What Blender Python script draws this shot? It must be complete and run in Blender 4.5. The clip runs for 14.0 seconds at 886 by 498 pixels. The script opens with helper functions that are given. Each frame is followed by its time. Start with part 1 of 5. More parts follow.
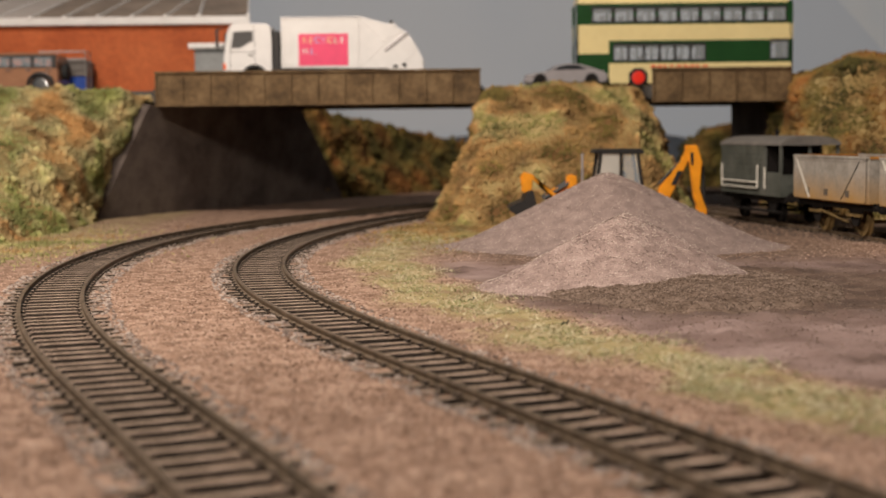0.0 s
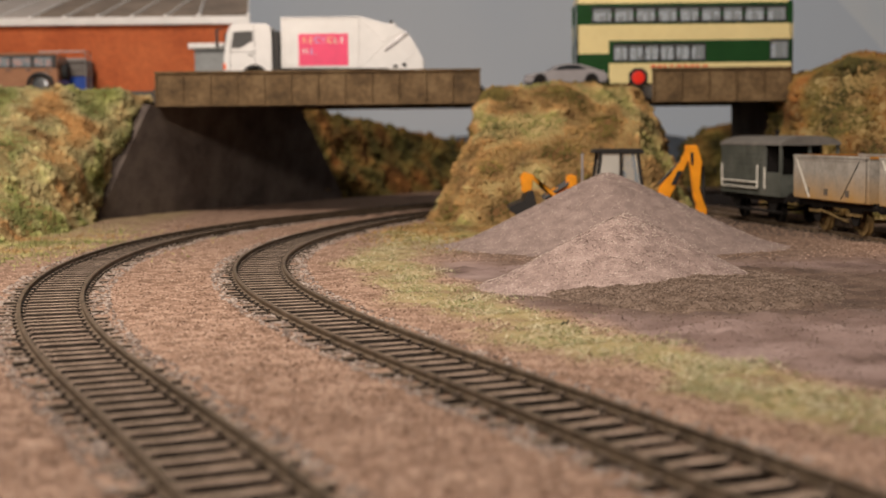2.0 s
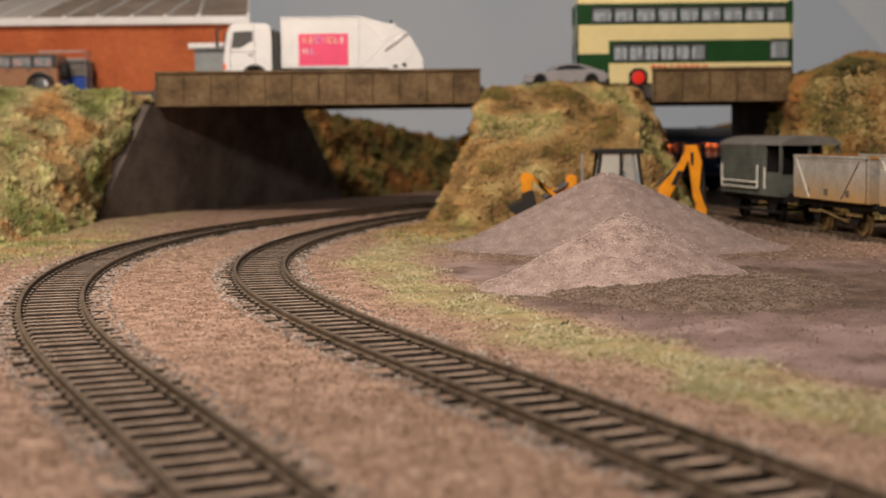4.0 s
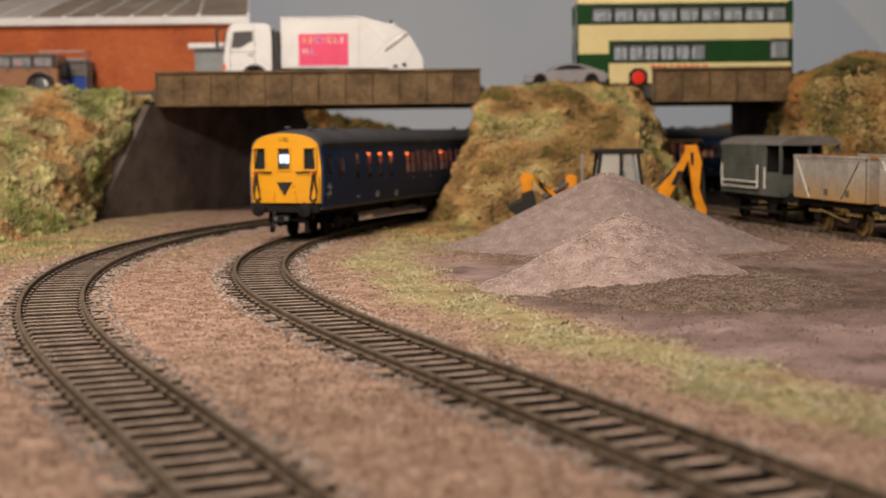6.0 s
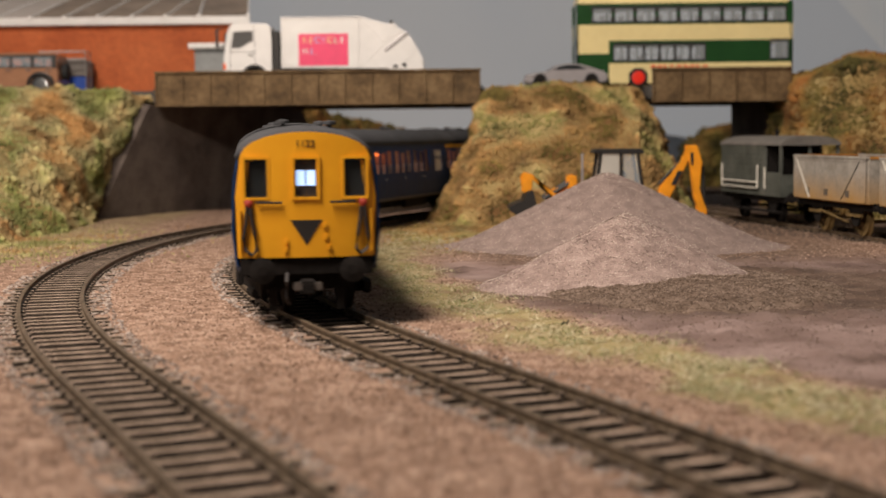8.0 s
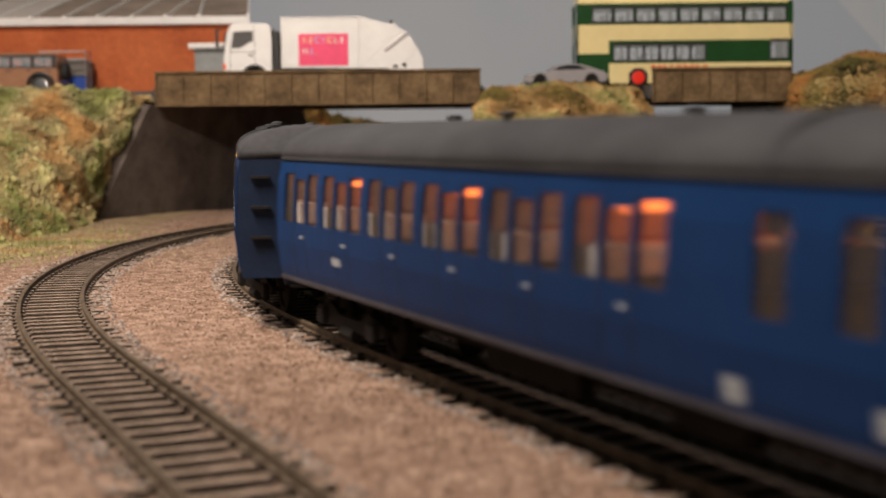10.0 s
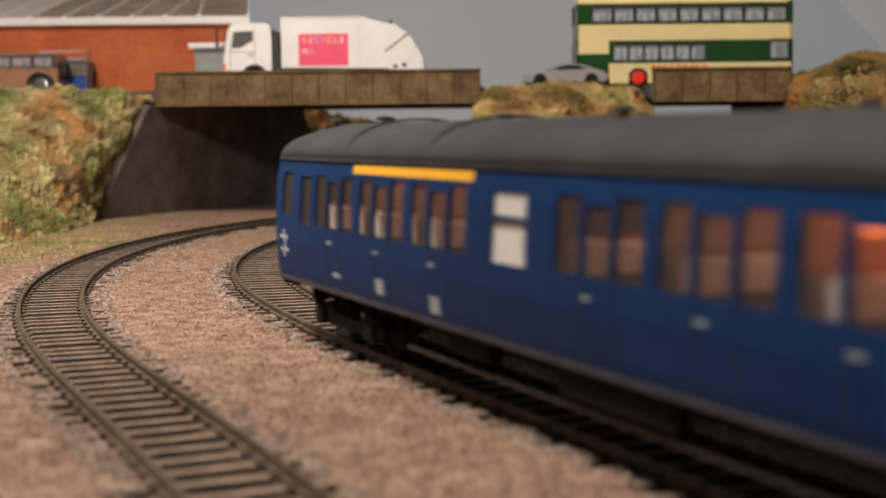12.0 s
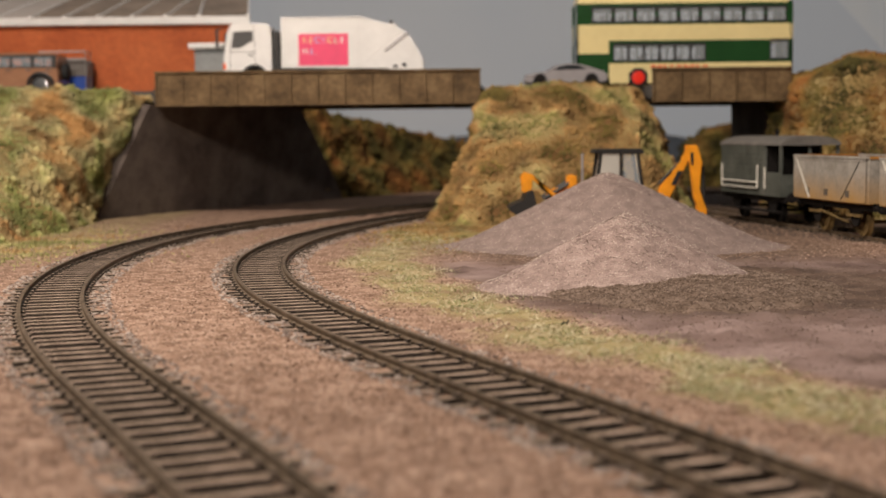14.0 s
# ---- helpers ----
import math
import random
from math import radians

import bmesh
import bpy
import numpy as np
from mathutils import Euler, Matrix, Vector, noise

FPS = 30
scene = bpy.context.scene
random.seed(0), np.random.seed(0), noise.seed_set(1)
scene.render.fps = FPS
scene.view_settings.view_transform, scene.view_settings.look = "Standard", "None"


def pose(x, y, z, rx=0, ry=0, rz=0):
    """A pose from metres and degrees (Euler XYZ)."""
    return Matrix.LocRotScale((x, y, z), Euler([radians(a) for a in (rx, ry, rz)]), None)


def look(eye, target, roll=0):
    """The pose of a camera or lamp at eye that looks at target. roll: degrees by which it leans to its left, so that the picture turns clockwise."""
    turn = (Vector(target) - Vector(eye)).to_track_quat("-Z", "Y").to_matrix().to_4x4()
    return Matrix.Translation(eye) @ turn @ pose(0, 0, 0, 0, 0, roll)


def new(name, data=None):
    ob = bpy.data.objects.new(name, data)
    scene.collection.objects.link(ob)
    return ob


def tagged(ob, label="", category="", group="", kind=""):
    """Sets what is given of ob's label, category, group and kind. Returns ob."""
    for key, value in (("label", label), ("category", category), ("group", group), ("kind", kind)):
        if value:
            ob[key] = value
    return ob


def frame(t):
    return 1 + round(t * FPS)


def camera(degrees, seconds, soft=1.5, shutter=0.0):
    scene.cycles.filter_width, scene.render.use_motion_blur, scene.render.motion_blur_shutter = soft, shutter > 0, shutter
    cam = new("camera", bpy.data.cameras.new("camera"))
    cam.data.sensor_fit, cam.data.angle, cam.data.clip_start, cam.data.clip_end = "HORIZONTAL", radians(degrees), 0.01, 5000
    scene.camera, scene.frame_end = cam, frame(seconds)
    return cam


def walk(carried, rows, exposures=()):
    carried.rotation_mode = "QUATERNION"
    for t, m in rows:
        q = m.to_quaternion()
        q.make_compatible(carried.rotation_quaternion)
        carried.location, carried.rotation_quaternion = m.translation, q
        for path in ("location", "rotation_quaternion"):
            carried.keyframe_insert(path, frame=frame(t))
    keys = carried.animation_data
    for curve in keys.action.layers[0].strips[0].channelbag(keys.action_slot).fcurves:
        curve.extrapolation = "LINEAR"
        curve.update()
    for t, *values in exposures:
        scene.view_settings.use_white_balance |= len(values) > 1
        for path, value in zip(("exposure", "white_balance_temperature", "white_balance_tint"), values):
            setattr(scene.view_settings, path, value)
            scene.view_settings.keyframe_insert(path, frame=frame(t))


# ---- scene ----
MM = 0.001  # the layout is a 4 mm to the foot model; lengths below are in millimetres

cam = camera(35.5, 14.0, soft=1.5, shutter=0.5)
cam.data.dof.use_dof = True
cam.data.dof.focus_distance = 0.44
cam.data.dof.aperture_fstop = 21.5
EYE = look((0, 0, 46.6 * MM), (0, 1, 46.6 * MM - math.tan(radians(4.77))), -0.57)
walk(cam, [(0.0, EYE), (14.0, EYE)], exposures=[(0.0, 0.0), (14.0, 0.0)])

# ---- light: a dim hall and the lamps over the layout's front ----
world = bpy.data.worlds.new("hall")
scene.world = world
world.use_nodes = True
world.node_tree.nodes["Background"].inputs[0].default_value = (1.0, 0.93, 0.86, 1)
world.node_tree.nodes["Background"].inputs[1].default_value = 0.085


def lamp(name, eye, target, size, power, color):
    data = bpy.data.lights.new(name, "AREA")
    data.shape, data.size, data.size_y = "RECTANGLE", size[0] * MM, size[1] * MM
    data.energy, data.color = power, color
    ob = new(name, data)
    ob.matrix_world = look([c * MM for c in eye], [c * MM for c in target])
    return ob


lamp("layout_lamp", (-170, 220, 248), (20, 900, 420), (115, 42), 1.8, (1.0, 0.86, 0.735))
lamp("hall_lamp", (-310, 110, 820), (-30, 300, 0), (220, 170), 11.2, (1.0, 0.875, 0.765))


# ---- materials ----
def surface(name, stops, size=1.0, rough=0.8, bump=0.3, metal=0.0, fine=None, glow=None, island=0.0, spec=0.4, detail=6):
    """A noise-coloured material. stops: colours from low to high; size: mm of the coarse pattern; fine: mm of the grain."""
    m = bpy.data.materials.new(name)
    m.use_nodes = True
    nt = m.node_tree
    n, li = nt.nodes, nt.links.new
    b = n["Principled BSDF"]
    b.inputs["Roughness"].default_value, b.inputs["Metallic"].default_value = rough, metal
    b.inputs["Specular IOR Level"].default_value = spec
    co = n.new("ShaderNodeTexCoord").outputs["Object"]
    tex = n.new("ShaderNodeTexNoise")
    tex.inputs["Scale"].default_value, tex.inputs["Detail"].default_value = 1000.0 / size, detail
    tex.inputs["Roughness"].default_value = 0.65
    li(co, tex.inputs["Vector"])
    ramp = n.new("ShaderNodeValToRGB")
    el = ramp.color_ramp.elements
    while len(el) < len(stops):
        el.new(0.5)
    for k, c in enumerate(stops):
        el[k].position = 0.37 + 0.26 * k / max(1, len(stops) - 1)
        el[k].color = (*c, 1)
    value = tex.outputs["Fac"]
    if island:
        geo = n.new("ShaderNodeNewGeometry")
        mix = n.new("ShaderNodeMix")
        mix.inputs[0].default_value = island
        li(tex.outputs["Fac"], mix.inputs[2])
        li(geo.outputs["Random Per Island"], mix.inputs[3])
        value = mix.outputs[0]
    li(value, ramp.inputs["Fac"])
    colour = ramp.outputs["Color"]
    grain = n.new("ShaderNodeTexNoise")
    grain.inputs["Scale"].default_value, grain.inputs["Detail"].default_value = 1000.0 / (fine or size * 0.2), 4
    li(co, grain.inputs["Vector"])
    shade = n.new("ShaderNodeMix")
    shade.data_type, shade.blend_type = "RGBA", "OVERLAY"
    shade.inputs[0].default_value = 0.35 if rough > 0.5 else 0.1
    li(colour, shade.inputs[6])
    li(grain.outputs["Fac"], shade.inputs[7])
    li(shade.outputs[2], b.inputs["Base Color"])
    if bump:
        bp = n.new("ShaderNodeBump")
        bp.inputs["Strength"].default_value, bp.inputs["Distance"].default_value = bump, (fine or size * 0.2) * MM * 0.6
        li(grain.outputs["Fac"], bp.inputs["Height"])
        li(bp.outputs["Normal"], b.inputs["Normal"])
    if glow:
        b.inputs["Emission Color"].default_value = (*glow[:3], 1)
        b.inputs["Emission Strength"].default_value = glow[3]
    return m


def glass(name, tint=(0.8, 0.85, 0.85), rough=0.03, alpha=0.25):
    m = bpy.data.materials.new(name)
    m.use_nodes = True
    b = m.node_tree.nodes["Principled BSDF"]
    b.inputs["Base Color"].default_value = (*tint, 1)
    b.inputs["Roughness"].default_value = rough
    b.inputs["Alpha"].default_value = alpha
    return m


def plain(name, c, rough=0.45, metal=0.0, var=0.12, size=6.0, spec=0.4, bump=0.05):
    lo, hi = [v * (1 - var) for v in c], [min(1, v * (1 + var)) for v in c]
    return surface(name, [lo, c, hi], size, rough, bump, metal, spec=spec)


def ground_material():
    """Granular ballast soil, with scorched green static grass, a trodden purple-brown yard, and dark soil with painted
    shade, by the zone attribute.
    """
    m = surface("ground_cover", [(0.16, 0.092, 0.058), (0.265, 0.163, 0.113), (0.37, 0.245, 0.178)], 5.0, 0.95, 1.0, fine=0.9)
    nt = m.node_tree
    n, li = nt.nodes, nt.links.new
    b = n["Principled BSDF"]
    src = b.inputs["Base Color"].links[0].from_socket
    att = n.new("ShaderNodeAttribute")
    att.attribute_name = "zone"
    sep = n.new("ShaderNodeSeparateColor")
    li(att.outputs["Color"], sep.inputs[0])
    co = n.new("ShaderNodeTexCoord").outputs["Object"]
    for k, (stops, size) in enumerate((([(0.22, 0.15, 0.08), (0.29, 0.24, 0.10), (0.40, 0.31, 0.17)], 14.0),
                                       ([(0.10, 0.062, 0.05), (0.20, 0.135, 0.118), (0.28, 0.20, 0.18)], 30.0),
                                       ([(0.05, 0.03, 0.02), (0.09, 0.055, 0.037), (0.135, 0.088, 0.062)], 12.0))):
        t = n.new("ShaderNodeTexNoise")
        t.inputs["Scale"].default_value, t.inputs["Detail"].default_value = 1000 / size, 8
        li(co, t.inputs["Vector"])
        r = n.new("ShaderNodeValToRGB")
        r.color_ramp.elements.new(0.5)
        for e, c, p in zip(r.color_ramp.elements, stops, (0.35, 0.5, 0.65)):
            e.position, e.color = p, (*c, 1)
        li(t.outputs["Fac"], r.inputs["Fac"])
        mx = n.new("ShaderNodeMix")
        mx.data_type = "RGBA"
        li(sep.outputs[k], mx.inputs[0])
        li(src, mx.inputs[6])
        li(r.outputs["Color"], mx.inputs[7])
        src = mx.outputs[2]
    li(src, b.inputs["Base Color"])
    return m


M_GROUND = ground_material()
M_STONE = surface("ballast_grain", [(0.14, 0.082, 0.055), (0.25, 0.156, 0.108), (0.32, 0.207, 0.15), (0.46, 0.33, 0.255)], 9.0, 0.9, 0.2, island=0.6)
M_CHIP = surface("grey_chip", [(0.17, 0.13, 0.11), (0.26, 0.205, 0.175), (0.36, 0.30, 0.26)], 6.0, 0.9, 0.2, island=0.5)
M_HEAP = surface("heap_gravel", [(0.195, 0.142, 0.125), (0.235, 0.173, 0.152), (0.275, 0.205, 0.18)], 5.0, 0.95, 0.9, fine=0.6)
M_PALEHEAP = surface("pale_gravel", [(0.21, 0.15, 0.131), (0.265, 0.192, 0.168), (0.325, 0.242, 0.213)], 5.0, 0.95, 0.9, fine=0.6)
M_HEAPSTONE = surface("heap_grain", [(0.18, 0.128, 0.108), (0.25, 0.182, 0.158), (0.30, 0.22, 0.192), (0.62, 0.53, 0.46)], 5.0, 0.7, 0.2, island=0.4)
M_SPILL = surface("spilled_gravel", [(0.085, 0.055, 0.038), (0.135, 0.092, 0.067), (0.19, 0.135, 0.105)], 8.0, 0.95, 0.9, fine=0.7)
M_SPILLSTONE = surface("spilled_grain", [(0.10, 0.066, 0.045), (0.14, 0.096, 0.07), (0.17, 0.12, 0.09), (0.27, 0.20, 0.16)], 5.0, 0.85, 0.2, island=0.35)
M_BANK = surface("scatter_turf", [(0.17, 0.085, 0.03), (0.30, 0.20, 0.075), (0.42, 0.32, 0.14)], 30.0, 0.95, 1.0, fine=2.0)


def turf(name, hues, values, size=30.0):
    """Scatter turf: broad patches of hue, finer light and dark clumps."""
    m = surface(name, hues, size, 0.95, 0.3, fine=5.0, island=0.05, detail=1.5)
    nt = m.node_tree
    n, li = nt.nodes, nt.links.new
    b = n["Principled BSDF"]
    src = b.inputs["Base Color"].links[0].from_socket
    t = n.new("ShaderNodeTexNoise")
    t.inputs["Scale"].default_value, t.inputs["Detail"].default_value = 1000 / 17.0, 1.5
    li(n.new("ShaderNodeTexCoord").outputs["Object"], t.inputs["Vector"])
    r = n.new("ShaderNodeMapRange")
    r.inputs[1].default_value, r.inputs[2].default_value = 0.34, 0.66
    r.inputs[3].default_value, r.inputs[4].default_value = values
    li(t.outputs["Fac"], r.inputs[0])
    mx = n.new("ShaderNodeMix")
    mx.data_type, mx.blend_type = "RGBA", "MULTIPLY"
    mx.inputs[0].default_value = 1.0
    li(src, mx.inputs[6])
    li(r.outputs[0], mx.inputs[7])
    li(mx.outputs[2], b.inputs["Base Color"])
    return m


M_TUFT = turf("dry_turf", [(0.16, 0.12, 0.03), (0.33, 0.20, 0.07), (0.42, 0.24, 0.09), (0.44, 0.33, 0.14), (0.30, 0.27, 0.09)], (0.5, 1.25))
M_GREENTUFT = turf("green_turf", [(0.19, 0.20, 0.055), (0.34, 0.34, 0.12), (0.47, 0.41, 0.19), (0.46, 0.35, 0.16), (0.40, 0.22, 0.08)], (0.55, 1.15), 38.0)
M_BUSH = turf("brown_bush", [(0.10, 0.085, 0.02), (0.20, 0.15, 0.04), (0.30, 0.17, 0.045), (0.30, 0.13, 0.035)], (0.45, 1.2), 36.0)
M_GRASS = surface("static_grass", [(0.22, 0.24, 0.10), (0.33, 0.30, 0.15), (0.42, 0.33, 0.19), (0.62, 0.54, 0.38)], 26.0, 0.85, 0.1, fine=1.0, island=0.5)
M_RAIL = surface("rusty_rail", [(0.07, 0.05, 0.032), (0.12, 0.085, 0.055), (0.17, 0.125, 0.085)], 4.0, 0.55, 0.2, 0.3, fine=0.6)


def dusty_shaded_sleeper():
    """Brown dust on the upward faces; near-black plastic sides carry painted shade."""
    m = surface("dusty_shaded_sleeper", [(0.11, 0.079, 0.055), (0.21, 0.152, 0.11), (0.32, 0.237, 0.182)], 5.0, 0.9, 0.4, fine=0.7)
    n, li = m.node_tree.nodes, m.node_tree.links.new
    b = n["Principled BSDF"]
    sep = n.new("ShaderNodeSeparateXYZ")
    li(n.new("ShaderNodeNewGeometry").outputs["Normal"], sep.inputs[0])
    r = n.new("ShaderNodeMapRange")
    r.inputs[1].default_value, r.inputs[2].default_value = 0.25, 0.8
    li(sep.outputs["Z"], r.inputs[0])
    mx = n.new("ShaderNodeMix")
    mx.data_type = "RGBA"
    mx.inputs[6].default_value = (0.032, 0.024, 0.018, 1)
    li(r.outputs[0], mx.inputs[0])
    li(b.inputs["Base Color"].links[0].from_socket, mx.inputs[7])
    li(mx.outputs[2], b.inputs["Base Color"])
    return m


M_SLEEPER = dusty_shaded_sleeper()
M_GIRDER = surface("weathered_girder", [(0.075, 0.045, 0.019), (0.135, 0.083, 0.037), (0.185, 0.12, 0.058)], 16.0, 0.8, 0.3, fine=2.0)
M_ABUT = surface("dark_abutment", [(0.07, 0.053, 0.046), (0.11, 0.085, 0.073), (0.145, 0.115, 0.095)], 25.0, 0.9, 0.3, fine=1.5)
M_ROAD = surface("road_card", [(0.06, 0.055, 0.05), (0.09, 0.083, 0.075)], 20.0, 0.9, 0.3, fine=1.0)
M_BLACK = plain("black_plastic", (0.018, 0.016, 0.015), 0.5)
M_DARK = plain("dark_underframe", (0.012, 0.010, 0.009), 0.85, var=0.3, spec=0.15)


# ---- mesh helpers ----
def part(name, bm, material, parent=None, label="", smooth=False, at=None):
    """Links a bmesh, made in millimetres, as one object under its parent."""
    me = bpy.data.meshes.new(name)
    bmesh.ops.recalc_face_normals(bm, faces=bm.faces)
    bmesh.ops.scale(bm, vec=(MM, MM, MM), verts=bm.verts)
    bm.to_mesh(me)
    bm.free()
    me.materials.append(material)
    if smooth:
        me.polygons.foreach_set("use_smooth", [True] * len(me.polygons))
    ob = new(name, me)
    ob.parent = parent
    if at is not None:
        ob.matrix_basis = at
    return tagged(ob, label)


def spotted(x, y, z, rx=0, ry=0, rz=0):
    return pose(x * MM, y * MM, z * MM, rx, ry, rz)


def thing(name, label, category, group="", at=None, kind=""):
    ob = tagged(new(name), label, category, group, kind)
    ob.empty_display_size = 0.01
    if at is not None:
        ob.matrix_basis = at
    return ob


def box(bm, x0, y0, z0, x1, y1, z1, bevel=0.0):
    v = [bm.verts.new(p) for p in ((x0, y0, z0), (x1, y0, z0), (x1, y1, z0), (x0, y1, z0), (x0, y0, z1), (x1, y0, z1), (x1, y1, z1), (x0, y1, z1))]
    f = [bm.faces.new([v[i] for i in q]) for q in ((3, 2, 1, 0), (4, 5, 6, 7), (0, 1, 5, 4), (1, 2, 6, 5), (2, 3, 7, 6), (3, 0, 4, 7))]
    if bevel:
        edges = {e for q in f for e in q.edges}
        bmesh.ops.bevel(bm, geom=list(edges), offset=bevel, segments=2, affect="EDGES", clamp_overlap=True)
    return bm


def boxed(*a, bevel=0.0):
    return box(bmesh.new(), *a, bevel=bevel)


def prism(bm, outline, axis, a, b, bevel=0.0):
    """Extrudes a closed 2D outline along an axis from a to b. The outline lies in the other two axes, in their order."""
    def p(q, d):
        return {"x": (d, q[0], q[1]), "y": (q[0], d, q[1]), "z": (q[0], q[1], d)}[axis]
    lo = [bm.verts.new(p(q, a)) for q in outline]
    hi = [bm.verts.new(p(q, b)) for q in outline]
    n = len(outline)
    fs = [bm.faces.new(lo), bm.faces.new(hi[::-1])]
    fs += [bm.faces.new((lo[i], hi[i], hi[(i + 1) % n], lo[(i + 1) % n])) for i in range(n)]
    if bevel:
        bmesh.ops.bevel(bm, geom=list({e for f in fs for e in f.edges}), offset=bevel, segments=2, affect="EDGES", clamp_overlap=True)
    return bm


def prismed(*a, **k):
    return prism(bmesh.new(), *a, **k)


def rod(bm, a, b, r, seg=8, r2=None):
    a, b = Vector(a), Vector(b)
    m = Matrix.Translation((a + b) / 2) @ (b - a).to_track_quat("Z", "Y").to_matrix().to_4x4()
    bmesh.ops.create_cone(bm, cap_ends=True, segments=seg, radius1=r, radius2=r if r2 is None else r2, depth=(b - a).length, matrix=m)
    return bm


def tube(bm, pts, r, seg=6):
    """A bent round bar through the points, as one skin."""
    pts = [Vector(p) for p in pts]
    rings = []
    for k, p in enumerate(pts):
        d = (pts[min(k + 1, len(pts) - 1)] - pts[max(k - 1, 0)]).normalized()
        q = d.to_track_quat("Z", "Y")
        rings.append([bm.verts.new(p + q @ Vector((r * math.cos(a), r * math.sin(a), 0))) for a in np.arange(seg) * 2 * math.pi / seg])
    for a, b in zip(rings, rings[1:]):
        for i in range(seg):
            bm.faces.new((a[i], a[(i + 1) % seg], b[(i + 1) % seg], b[i]))
    bm.faces.new(rings[0]), bm.faces.new(rings[-1])
    return bm


def lathe(bm, profile, axis="x", centre=(0, 0, 0), seg=20):
    """Turns (radius, offset) pairs round an axis through centre."""
    rings = []
    for r, o in profile:
        ring = []
        for k in range(seg):
            c, s = r * math.cos(2 * math.pi * k / seg), r * math.sin(2 * math.pi * k / seg)
            q = {"x": (o, c, s), "y": (c, o, s), "z": (c, s, o)}[axis]
            ring.append(bm.verts.new([q[i] + centre[i] for i in range(3)]))
        rings.append(ring)
    for a, b in zip(rings, rings[1:]):
        for k in range(seg):
            bm.faces.new((a[k], a[(k + 1) % seg], b[(k + 1) % seg], b[k]))
    bm.faces.new(rings[0]), bm.faces.new(rings[-1])
    return bm


def soup(name, verts, faces, material, smooth=False):
    """One mesh from arrays in millimetres."""
    me = bpy.data.meshes.new(name)
    me.from_pydata((np.asarray(verts) * MM).tolist(), [], np.asarray(faces).tolist())
    me.materials.append(material)
    if smooth:
        me.polygons.foreach_set("use_smooth", [True] * len(me.polygons))
    return new(name, me)


def scattered(name, places, sizes, material, flat=0.7, seed=1, smooth=False):
    """Thousands of small irregular stones or clumps at the places given, in one mesh."""
    rng = np.random.default_rng(seed)
    base = np.array([(1, 0, 0), (-1, 0, 0), (0, 1, 0), (0, -1, 0), (0, 0, 1), (0, 0, -1)], float)
    tris = np.array([(0, 2, 4), (2, 1, 4), (1, 3, 4), (3, 0, 4), (2, 0, 5), (1, 2, 5), (3, 1, 5), (0, 3, 5)])
    n = len(places)
    v = base[None] * rng.uniform(0.6, 1.3, (n, 6, 1)) + rng.normal(0, 0.18, (n, 6, 3))
    a = rng.uniform(0, 6.283, n)
    x = v[:, :, 0] * np.cos(a)[:, None] - v[:, :, 1] * np.sin(a)[:, None]
    y = v[:, :, 0] * np.sin(a)[:, None] + v[:, :, 1] * np.cos(a)[:, None]
    v = np.stack([x, y, v[:, :, 2] * flat], 2) * np.asarray(sizes)[:, None, None] + np.asarray(places)[:, None, :]
    f = tris[None] + (np.arange(n) * 6)[:, None, None]
    return soup(name, v.reshape(-1, 3), f.reshape(-1, 3), material, smooth)


def blades(name, places, height, lean, material, seed=1, width=0.25):
    """Short grass fibres, three-sided spikes in one mesh."""
    rng = np.random.default_rng(seed)
    n = len(places)
    p = np.asarray(places, float)
    h = height * rng.uniform(0.5, 1.3, n)
    a = rng.uniform(0, 6.283, n)
    r = width * rng.uniform(0.6, 1.2, n)
    foot = [p + np.stack([r * np.cos(a + k), r * np.sin(a + k), np.zeros(n)], 1) for k in (0, 2.09, 4.19)]
    tip = p + np.stack([rng.normal(0, lean, n) * h, rng.normal(0, lean, n) * h, h], 1)
    v = np.stack(foot + [tip], 1).reshape(-1, 3)
    f = (np.array([(0, 1, 3), (1, 2, 3), (2, 0, 3)])[None] + (np.arange(n) * 4)[:, None, None]).reshape(-1, 3)
    return soup(name, v, f, material)


def ripple(x, y, size, octaves=3):
    """Cheap smooth noise in numpy: sums of sines."""
    out, amp = 0.0, 1.0
    rng = np.random.default_rng(int(size * 10))
    for o in range(octaves):
        for _ in range(4):
            a, ph = rng.uniform(0, 6.283), rng.uniform(0, 6.283)
            out = out + amp * np.sin((x * np.cos(a) + y * np.sin(a)) * 6.283 / size + ph)
        amp, size = amp * 0.55, size * 0.47
    return out / 4


